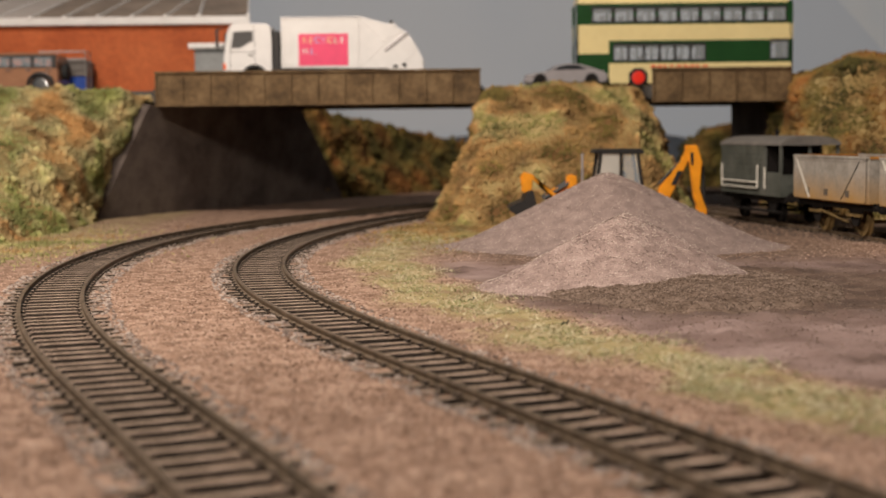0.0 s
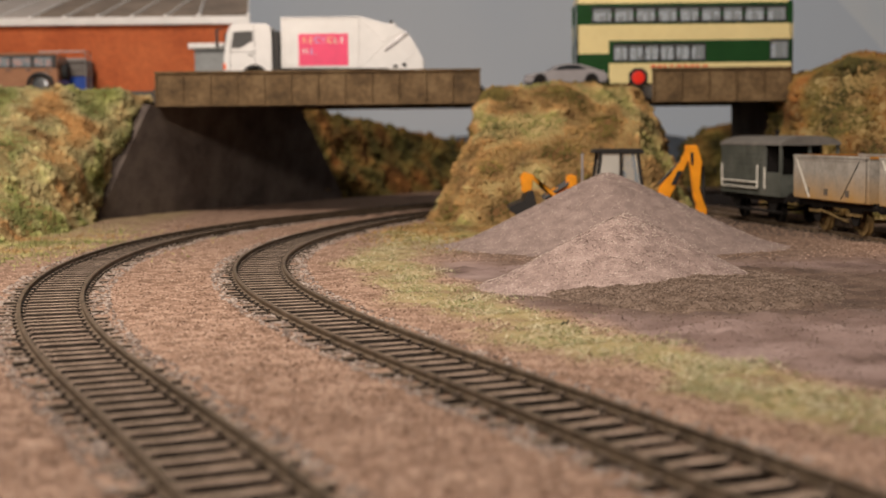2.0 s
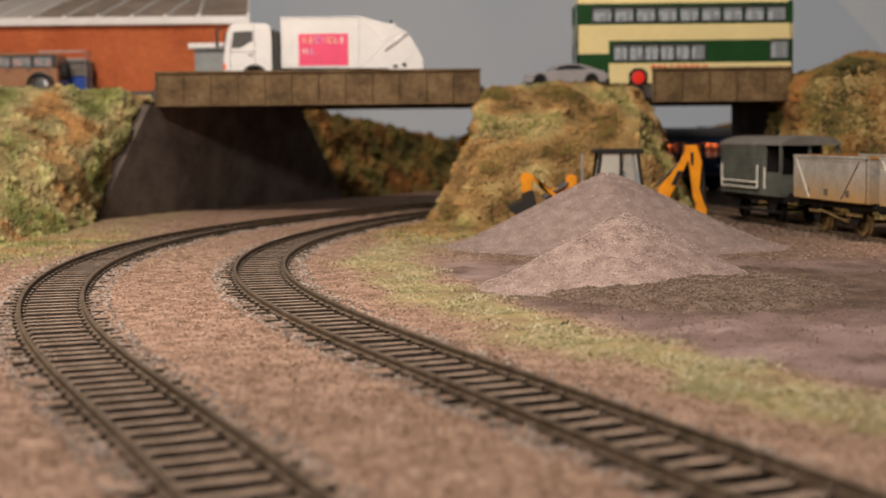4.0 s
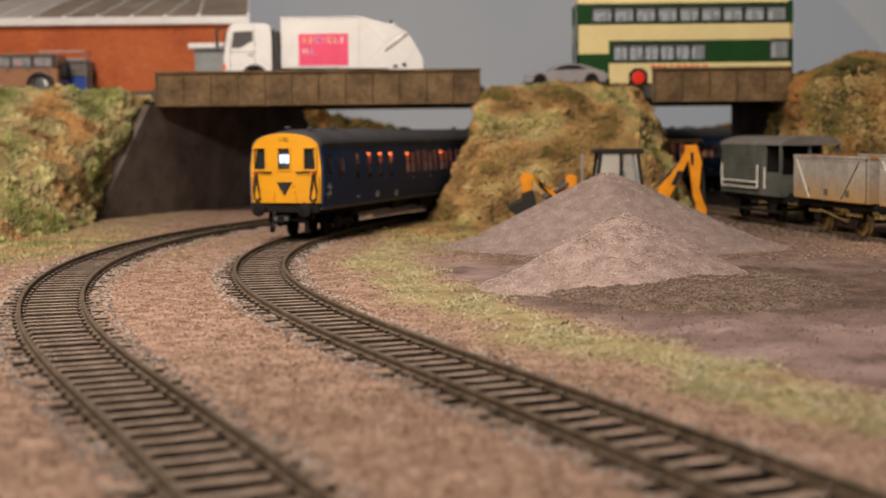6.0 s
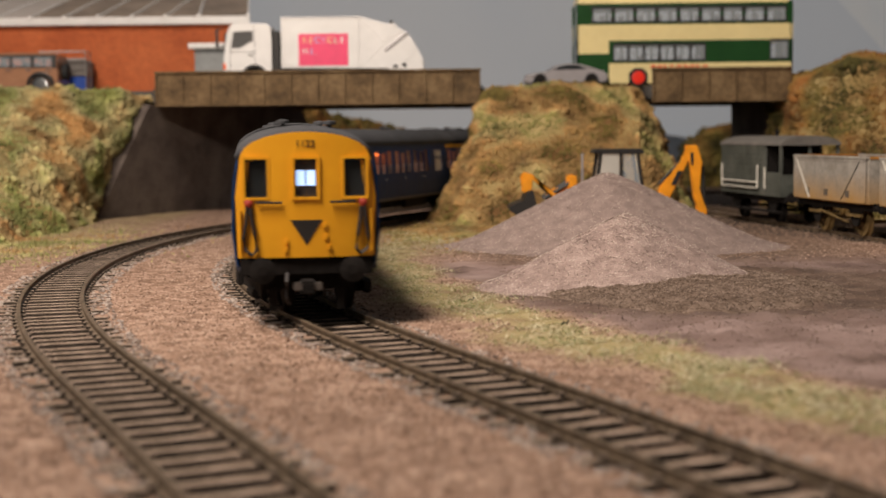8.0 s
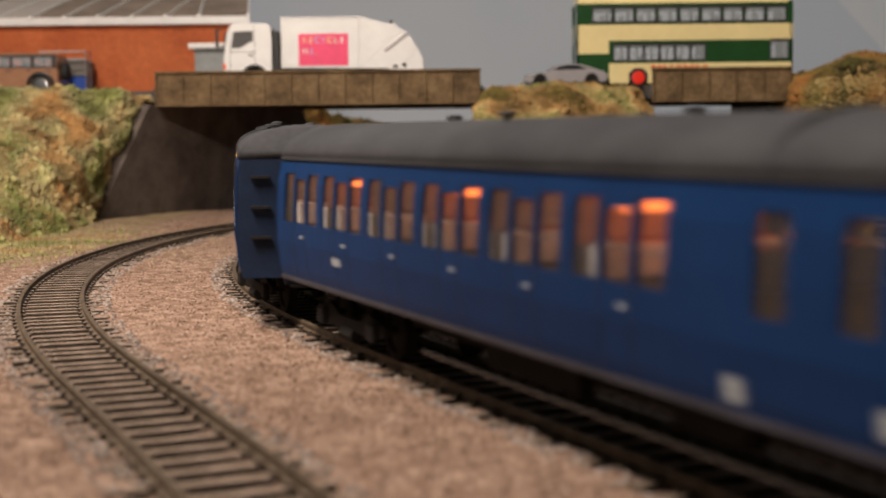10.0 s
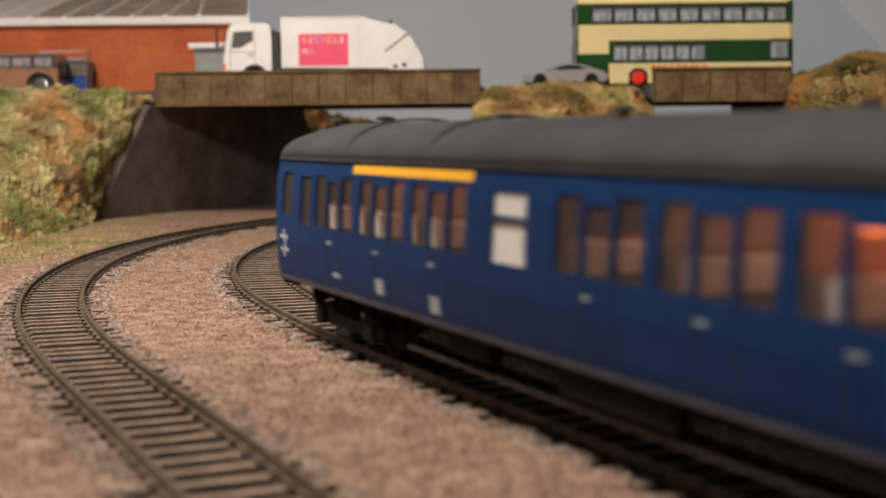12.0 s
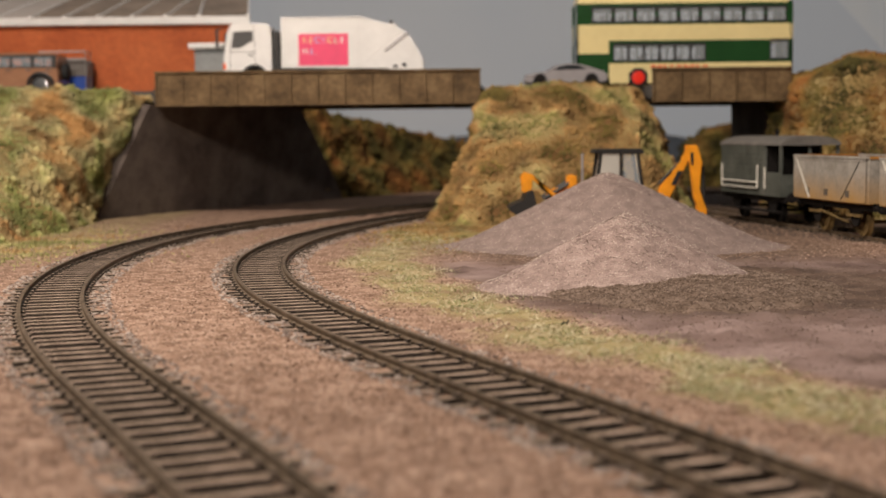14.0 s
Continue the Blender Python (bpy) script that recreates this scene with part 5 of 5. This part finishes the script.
    part("roof", prismed(arc, "y", -L - 1.5, L + 1.5), M_VANROOF, t, "arched light grey roof")
    part("chimney", rod(bmesh.new(), (4, 10, 43), (4, 10, 47), 1.1), M_DARK, t)
    for y1 in (-25, 25):
        rail_wheels(t, y1, 6.2, M_DARK)


brake_van()


def twig(x, y, size, label):
    t = thing("twig", label, "twig", "twigs", spotted(x, y, -2.6))
    part("stem", tube(bmesh.new(), [(-1.2 * size, 0, 0), (-0.3 * size, 0.3, 0.9 * size), (0.3 * size, 0.1, 0.5 * size), (1.0 * size, -0.3, 1.5 * size)], 0.28 * size, 5), M_BLACK, t)


twig(8, 402, 1.0, "tiny curled dark twig lying in the grass")
twig(31, 351, 0.9, "tiny dark twig lying on the grass verge")
# ---- the two-car diesel train ----
M_TBLUE = plain("rail_blue", (0.006, 0.031, 0.108), 0.5, var=0.08, size=30, spec=0.12)
M_TYELLOW = plain("warning_yellow", (0.68, 0.31, 0.010), 0.42, var=0.04, size=20)
M_TROOF = surface("train_roof", [(0.030, 0.030, 0.033), (0.040, 0.040, 0.044), (0.05, 0.05, 0.054)], 30.0, 0.8, 0.15, fine=1.5)
M_TGLASS = glass("coach_glass", (0.20, 0.16, 0.14), 0.04, 0.14)
M_HEADREST = plain("headrest_cloth", (0.72, 0.66, 0.62), 0.8)
LAMPS = (-8.5, 8.5, -8.5, 0.0)
M_SEAT = plain("seat_cloth", (0.26, 0.085, 0.04), 0.8, var=0.25, size=4)
M_PANEL = plain("cream_interior", (0.42, 0.29, 0.22), 0.6)
M_LAMP = surface("cabin_lamp", [(1, 0.4, 0.1), (1, 0.45, 0.12)], 5.0, 0.5, 0, glow=(1.0, 0.21, 0.045, 2.2))
# Glow of the added blocks that brighten the compartments.
M_FILLGLOW = surface("dim_fill", [(1, 0.5, 0.2), (1, 0.55, 0.25)], 5.0, 0.5, 0, glow=(1.0, 0.46, 0.27, 1.35))
M_HEADCODE = surface("headcode_light", [(0.6, 0.75, 1), (0.7, 0.85, 1)], 5.0, 0.5, 0, glow=(0.36, 0.58, 1.0, 1.15))
M_FROSTED = plain("frosted_window", (0.66, 0.64, 0.60), 0.6, var=0.05)
M_MARK = plain("white_mark", (0.36, 0.39, 0.42), 0.6)
M_STRIPE = plain("yellow_stripe", (0.85, 0.45, 0.03), 0.45, var=0.03)
M_NAVY = plain("dark_navy", (0.006, 0.018, 0.05), 0.6)
M_DULLRED = plain("dull_red", (0.32, 0.03, 0.015), 0.6)
# Sill colour is lightened to carry the highlight along the body's lower edge.
M_SILL = plain("highlit_sill", (0.045, 0.045, 0.06), 0.45, var=0.25, size=8)
M_HOSE = plain("hose_black", (0.02, 0.014, 0.012), 0.6)
HALF = 139.4


def half_width(z):
    return float(np.interp(z, (13, 16, 22, 30, 36, 41.3), (17.3, 17.9, 18.5, 18.4, 18.0, 16.9)))


def roof_curve(n=17, drop=0.0, half=17.3):
    return [(half * math.cos(a), 41.1 - drop * 0.3 + (8.1 - drop) * max(0.0, math.sin(a)) ** 0.85) for a in np.linspace(0, math.pi, n)]


def bogie(parent, y):
    b = part("bogie", boxed(-9, -3, 6, 9, 3, 10), M_DARK, parent, at=spotted(0, y, 0))
    for s in (-1, 1):
        bm = prismed([(-22, 5.5), (-22, 7.5), (-13, 9.5), (-7, 7), (7, 7), (13, 9.5), (22, 7.5), (22, 5.5), (14, 4.2), (8, 4.4), (-8, 4.4), (-14, 4.2)], "x", s * 12.2, s * 13.6)
        for yy in (-16.5, 16.5):
            box(bm, s * 13.4, yy - 2.4, 4, s * 15.0, yy + 2.4, 8, bevel=0.4)
        rod(bm, (s * 13.2, -4, 3.6), (s * 13.2, 4, 3.6), 1.6)
        part("side_frame", bm, M_DARK, b)
    return b, [rail_wheels(b, yy, 6.3, M_DARK, name="wheelset") for yy in (-16.5, 16.5)]


def railcar(label, first_class):
    """One car; its cab end towards +y. Windows are listed from the cab end. Returns the car and its bogies and wheelsets."""
    t = thing("diesel_railcar", label, "railcar", "two-car train")
    holes, plan = [], []
    def triple(u):
        for k, zt in enumerate((37.8, 36.6, 37.8)):
            plan.append((u + k * 8.6, u + k * 8.6 + 6.6, 26.6, zt))
    plan.append((5.0, 11.8, 28.5, 38.0))
    plan.append((19.0, 25.5, 26.5, 37.4))
    toilet = None
    if first_class:
        bays = [29.3, 57.4, 85.4, 141.0, 168.9, 196.8, 224.6, 252.3]
        toilet = (119.5, 131.2, 26.2, 37.4)
    else:
        bays = [109.5 + k * 28.0 for k in range(6)]
        for u in (40, 55, 70, 85):
            plan.append((u, u + 6, 25.5, 37.6))
    for u in bays:
        triple(u)
    holes = plan + ([toilet] if toilet else [])
    for s in (-1, 1):
        at = lambda u, z, d, s=s: (s * (half_width(z) - d), HALF - u, z)
        side = part("bodyside", pierced(bmesh.new(), 0, 2 * HALF, 14.0, 41.3, holes, at, 0.55, (16, 22, 30, 36)), M_TBLUE, t)
        for h in plan:
            pane("window", *h, at, 0.3, M_TGLASS, t)
        if toilet:
            pane("toilet_window", *toilet, at, 0.35, M_FROSTED, t, "white frosted toilet window")
            part("window_bar", pierced(bmesh.new(), 119.5, 131.2, 33.0, 33.7, [], lambda u, z, d, f=at: f(u, z, d - 0.05), 0.3), M_TBLUE, t)
            part("class_stripe", pierced(bmesh.new(), 52.3, 110.8, 38.7, 40.4, [], lambda u, z, d, f=at: f(u, z, d - 0.08), 0.2), M_STRIPE, t, "yellow first class stripe")
        # door seams, handles, small white markings
        doors = [18.0, 26.5] + [h[0] - 0.9 + e for h in plan if abs(h[3] - 36.6) < 0.01 for e in (0, 8.6)]
        for u in doors:
            part("door_seam", pierced(bmesh.new(), u - 0.12, u + 0.12, 14.5, 38.6, [], lambda u, z, d, f=at: f(u, z, d - 0.06), 0.1, (16, 22, 30, 36)), M_BLACK, t)
        for h in plan:
            if abs(h[3] - 36.6) < 0.01:
                part("door_handle", pierced(bmesh.new(), h[0] + 0.3, h[0] + 2.2, 23.4, 23.9, [], lambda u, z, d, f=at: f(u, z, d - 0.3), 0.3), M_MARK, t)
        for u, w, z, hgt in ((40, 4.4, 16.6, 0.9), (66, 4.2, 15.6, 3.0), (93, 4.2, 15.0, 3.0), (234, 5.5, 19.0, 1.6)):
            part("marking", pierced(bmesh.new(), u, u + w, z, z + hgt, [], lambda u, z, d, f=at: f(u, z, d - 0.07), 0.1), M_MARK, t)
        bm = bmesh.new()
        for z in (19.6, 22.6):
            pierced(bm, 3.4, 9.2, z, z + 0.9, [], lambda u, z, d, f=at: f(u, z, d - 0.07), 0.1)
        for sl in (-1, 1):
            v = [bm.verts.new(at(u, z, -0.08)) for u, z in ((5.0 - sl * 0.4, 18.2 if sl > 0 else 24.8), (6.3 - sl * 0.4, 18.2 if sl > 0 else 24.8), (8.0, 21.5), (6.6, 21.5))]
            bm.faces.new(v)
        part("emblem", bm, M_MARK, t, "white double bar emblem")
        part("sill", boxed(s * 17.0 - 0.7, -HALF, 12.7, s * 17.0 + 0.7, HALF, 13.95, bevel=0.25), M_SILL, t)
        part("gutter", boxed(s * 17.0 - 0.45, -HALF + 1, 40.9, s * 17.0 + 0.45, HALF - 1, 41.7), M_TROOF, t)
        part("battery_box", boxed(s * 14.0 - 2, -30, 7.6, s * 14.0 + 1, 2, 12.2, bevel=0.4), M_DARK, t)
        part("tank", boxed(s * 14.0 - 2, 26, 8.4, s * 14.0 + 1, 44, 12.2, bevel=0.6), M_DARK, t)
        part("truss", rod(bmesh.new(), (s * 14, -60, 6), (s * 14, 66, 6), 0.5), M_SILVERDARK, t)
    # roof: a lofted arch that droops at the cab
    rings = [(-HALF - 0.4, 0.6), (-HALF + 1, 0.0), (HALF - 14, 0.0), (HALF - 8, 0.3), (HALF - 3, 0.7), (HALF + 0.2, 1.0)]
    bm = bmesh.new()
    loops = [[bm.verts.new((x, y, z)) for x, z in roof_curve(17, d, 17.3 - d * 0.25)] for y, d in rings]
    for a, b in zip(loops, loops[1:]):
        for k in range(16):
            bm.faces.new((a[k], a[k + 1], b[k + 1], b[k]))
        bm.faces.new((a[0], b[0], b[-1], a[-1]))
    bm.faces.new(loops[0]), bm.faces.new(loops[-1])
    part("roof", bm, M_TROOF, t, "dark grey arched roof", smooth=True)
    for x, y in ((-7, HALF - 12), (5, HALF - 14), (-6, HALF - 40), (6, HALF - 75), (-6, 0), (6, -40), (-6, -90)):
        z = 41.1 + 8.1 * math.sqrt(1 - (x / 17.3) ** 2)
        part("roof_vent", lathe(bmesh.new(), [(0.6, 0), (0.6, 1.0), (1.7, 1.1), (1.7, 1.9), (0.5, 2.2)], "z", (x, y, z - 0.4), 12), M_TROOF, t)
    pts = [(17.0 * math.cos(a), 41.5 + 8.2 * math.sin(a) ** 0.85) for a in np.linspace(0.15, math.pi - 0.15, 13)]
    for y in (HALF - 46, HALF - 90):
        part("conduit", tube(bmesh.new(), [(a[0], y, a[1]) for a in pts], 0.3), M_TROOF, t)
    # cab front
    top = lambda x: 40.4 + 7.0 * max(0.0, 1 - (x / 17.7) ** 2) ** 0.425
    wins = [(-15.0, -9.6), (-2.8, 2.8), (9.6, 15.0)]
    xs = sorted({-17.6, -16.6, -6.2, 6.2, 16.6, 17.6, *[e for w in wins for e in w], *np.linspace(-16.6, 16.6, 13).round(2).tolist()})
    bm = bmesh.new()
    bow = lambda x: HALF + 2.2 - 1.6 * (x / 17.6) ** 2
    for a, b in zip(xs, xs[1:]):
        inwin = any(w[0] - 0.01 <= a and b <= w[1] + 0.01 for w in wins)
        for za, zb in (((16.0, 31.2), (40.6, None)) if inwin else ((16.0, 31.2), (31.2, 40.6), (40.6, None))):
            q = [(a, za), (b, za), (b, zb or top(b)), (a, zb or top(a))]
            v = [bm.verts.new((x * half_width(min(z, 42)) / 18.4, bow(x) - d, z)) for d in (0, 2.6) for x, z in q]
            for f in ((0, 1, 2, 3), (7, 6, 5, 4), (0, 4, 5, 1), (1, 5, 6, 2), (2, 6, 7, 3), (3, 7, 4, 0)):
                bm.faces.new([v[i] for i in f])
    bmesh.ops.remove_doubles(bm, verts=bm.verts, dist=0.01)
    cab = part("cab_front", bm, M_TYELLOW, t, "bright yellow cab front")
    for w in wins:
        c = (w[0] + w[1]) / 2
        y = bow(c)
        f = part("cab_window", boxed(w[0], y - 1.2, 31.2, w[1], y - 0.9, 40.6), M_DARKGLASS if c else M_TGLASS, cab)
        bm = bmesh.new()
        pierced(bm, w[0] - 0.7, w[1] + 0.7, 30.5, 41.3, [(w[0], w[1], 31.2, 40.6)], lambda u, z, d, y=y: (u, y + 0.45 - d, z), 0.8)
        part("window_frame", bm, M_TYELLOW, cab)
        bm = bmesh.new()
        pierced(bm, w[0] - 0.05, w[1] + 0.05, 31.1, 40.7, [(w[0] + 0.4, w[1] - 0.4, 31.6, 40.2)], lambda u, z, d, y=y: (u, y - 0.2 - d, z), 0.3)
        part("seal", bm, M_BLACK, cab)
    if not first_class:
        part("headcode_box", boxed(-2.8, HALF - 1.2, 31.4, 2.8, HALF + 0.6, 40.4), M_BLACK, cab)
        for s in (-1, 1):
            part("headcode_panel", boxed(s * 1.45 - 1.25, HALF + 1.35, 34.0, s * 1.45 + 1.25, HALF + 1.55, 37.8), M_HEADCODE, cab, "lit blue-white headcode panel")
    else:
        part("headcode_box", boxed(-2.8, HALF - 1.2, 31.4, 2.8, HALF + 0.6, 40.4), M_BLACK, cab)
    y = HALF + 2.3
    part("triangle", prismed([(-4.0, 25.4), (4.0, 25.4), (0, 19.0)], "y", y - 0.4, y), M_BLACK, cab, "black warning triangle")
    figures("1122", 2.5, M_BLACK, cab, spotted(0, HALF + 2.3, 44.4, 90, 0, 180))
    for s in (-1, 1):
        yy = bow(s * 9)
        part("handrail", rod(bmesh.new(), (s * 6, yy + 0.9, 29.8), (s * 12.4, yy + 0.4, 29.9), 0.32, 6), M_BLACK, cab)
        part("jumper_socket", lathe(bmesh.new(), [(0.9, 0), (1.1, 0.4), (1.1, 1.6), (0.4, 1.9)], "y", (s * 14.3, bow(14) - 0.7, 29.6), 10), M_DULLRED, cab, "dull red jumper socket")
        bm = bmesh.new()
        hose = [(s * 14.6, 29), (s * 14.9, 25), (s * 15.6, 21), (s * 15.2, 18), (s * 13.6, 16.8), (s * 12.4, 18), (s * 12.9, 22), (s * 13.6, 26), (s * 13.8, 28.6)]
        tube(bm, [(a[0], bow(a[0]) + 0.7, a[1]) for a in hose], 0.5)
        part("hose", bm, M_HOSE, cab)
        part("pipe", rod(bmesh.new(), (s * 16.4, bow(16) + 0.5, 17.5), (s * 16.4, bow(16) + 0.5, 28), 0.42, 6), M_TYELLOW, cab)
        bm = lathe(bmesh.new(), [(1.5, HALF), (1.5, HALF + 5), (3.1, HALF + 5.3), (3.3, HALF + 6.2), (1.2, HALF + 6.6)], "y", (s * 11.2, 0, 13.2), 16)
        part("buffer", bm, M_DARK, t)
    for x, z in ((-4.8, 21), (-4.6, 24), (-5.6, 18.5), (5.0, 20), (5.2, 18)):
        part("bracket", boxed(x - 0.5, HALF + 1.6, z - 0.7, x + 0.5, HALF + 2.6, z + 0.7, bevel=0.15), M_TYELLOW, cab)
    part("buffer_beam", boxed(-16.5, HALF - 2, 11.5, 16.5, HALF + 1.2, 15.9, bevel=0.3), M_DARK, t)
    part("coupling", boxed(-2, HALF, 7, 2, HALF + 7, 10.5, bevel=0.5), M_DARK, t)
    part("coupling_plate", boxed(-3.6, HALF + 5.6, 8, 3.6, HALF + 6.6, 10.2, bevel=0.3), M_SILVERDARK, t)
    part("cab_skirt", boxed(-11, HALF - 6, 7.5, 11, HALF - 4, 11.4), M_DARK, t)
    part("brake_pipe", tube(bmesh.new(), [(5, HALF + 1.4, 12), (5.2, HALF + 3.2, 10), (5.4, HALF + 3.4, 6), (4.6, HALF + 2.6, 4.4)], 0.5), M_HOSE, t)
    part("guard_iron", boxed(-9.6, HALF - 3, 2.2, -7.6, HALF - 2.2, 8), M_DARK, t)
    part("guard_iron", boxed(7.6, HALF - 3, 2.2, 9.6, HALF - 2.2, 8), M_DARK, t)
    part("end_wall", prismed([(-16.8, 11.2), (-18.2, 22), (-17, 41), (17, 41), (18.2, 22), (16.8, 11.2)], "y", -HALF - 0.3, -HALF + 0.8), M_NAVY, t)
    for k in range(3):
        part("end_step", boxed(-14.5, -HALF - 1.5, 21 + k * 7.5, -9.8, -HALF - 0.3, 21.7 + k * 7.5), M_BLACK, t)
    for k in range(4):
        part("end_bracket", boxed(9.5, -HALF - 1.2, 16 + k * 3.2, 14.0, -HALF - 0.3, 16.5 + k * 3.2), M_BLACK, t)
    part("end_pipe", rod(bmesh.new(), (7, -HALF - 0.9, 12), (7, -HALF - 0.9, 42), 0.5), M_DARK, t)
    part("gangway_buffer", boxed(-5, -HALF - 4, 9, 5, -HALF, 13), M_DARK, t)
    # inside
    part("floor", boxed(-16.2, -HALF + 1, 12.2, 16.2, HALF, 14.2), M_DARK, t)
    part("ceiling", boxed(-16.4, -HALF + 1, 40.3, 16.4, HALF - 22, 41.0), M_PANEL, t)
    for k, u in enumerate(bays):
        yc = HALF - u - 12.1
        for e in (-1, 1):
            part("seat", boxed(-15.5, yc + e * 11.5 - 1.2, 12.4, 15.5, yc + e * 11.5 + 1.2, 31.5, bevel=0.5), M_SEAT, t)
            part("headrest", boxed(-15.2, yc + e * 11.0 - 2.8, 26.0, 15.8, yc + e * 11.0 + 2.8, 30.8, bevel=0.3), M_HEADREST, t)
        part("partition", boxed(-16.3, yc - 14.4, 12.4, 16.3, yc - 13.9, 40.3), M_PANEL, t)
        part("table_rail", boxed(-15.9, yc - 9, 31.0, -15.4, yc + 9, 31.5), M_PANEL, t)
        part("table_rail", boxed(15.4, yc - 9, 31.0, 15.9, yc + 9, 31.5), M_PANEL, t)
        # Added glowing block, hidden above the window tops, to brighten the compartment.
        part("fill_glow", boxed(-11, yc - 7, 38.9, 11, yc + 7, 40.2), M_FILLGLOW, t, "added dim orange glow under the ceiling")
        if (not first_class and k % 2 == 0) or (first_class and k >= 5):
            part("cabin_lamp", boxed(-12, yc + LAMPS[k % 4] - 1.7, 35.5, 12, yc + LAMPS[k % 4] + 1.7, 36.6), M_LAMP, t, "glowing orange cabin lamp")
    part("cab_liner", prismed([(-16, 16.5), (16, 16.5), (16, 40), (9, 45), (-9, 45), (-16, 40)], "y", HALF - 1.4, HALF - 1.1), M_BLACK, t)
    part("cab_bulkhead", boxed(-16.6, HALF - 20.5, 12.4, 16.6, HALF - 20, 41), M_BLACK, t)
    part("underframe", boxed(-8, -HALF + 4, 8, 8, HALF - 4, 11), M_DARK, t)
    bs = [bogie(t, 103), bogie(t, -103)]
    return t, bs


M_SILVERDARK = plain("dull_steel", (0.12, 0.105, 0.095), 0.5, 0.5)
LEAD, LEAD_BOGIES = railcar("dark blue diesel railcar with a yellow cab front", False)
TAIL, TAIL_BOGIES = railcar("dark blue driving trailer railcar with yellow stripe", True)

# arc length of the leading car's centre along the inner line, by seconds
RUN = ((0.0, -1211), (2.2, -844), (2.6, -777), (5.5, -337), (6.0, -266), (6.5, -198), (7.0, -129), (7.5, -57), (8.0, 16), (10.5, 384), (11.0, 458), (11.5, 529), (12.0, 601), (12.5, 671), (13.0, 740), (13.5, 809), (14.0, 878))


def car_pose(s):
    f, b = spot(inner, s + 103), spot(inner, s - 103)
    c, w = (f + b) / 2, f - b
    return c, math.atan2(-w[0], w[1])


def motions():
    ts = [k * 0.5 for k in range(29)]
    run = lambda t: float(np.interp(t, [r[0] for r in RUN], [r[1] for r in RUN]))
    for car, bogies, lag, flip in ((LEAD, LEAD_BOGIES, 0, 1), (TAIL, TAIL_BOGIES, 291.5, -1)):
        rows, turns = [], ([], [])
        for t in ts:
            c, h = car_pose(run(t) - lag)
            rows.append((t, spotted(c[0], c[1], 0, 0, 0, math.degrees(h) + (0 if flip > 0 else 180))))
            for k, e in enumerate((103, -103)):
                _, w, _ = across(inner, run(t) - lag + e * flip)
                d = math.atan2(-w[0], w[1]) - h
                d = (d + math.pi) % (2 * math.pi) - math.pi
                turns[k].append((t, spotted(0, e, 0, 0, 0, math.degrees(d))))
        walk(car, rows)
        for (b, wheels), r in zip(bogies, turns):
            walk(b, r)
            for wheel, yy in zip(wheels, (-16.5, 16.5)):
                spin = []
                for k in range(0, 281):
                    t = k * 0.05
                    spin.append((t, spotted(0, yy, 6.3, -flip * math.degrees((run(t) + 1200) / 6.3) % 360)))
                walk(wheel, spin)


motions()
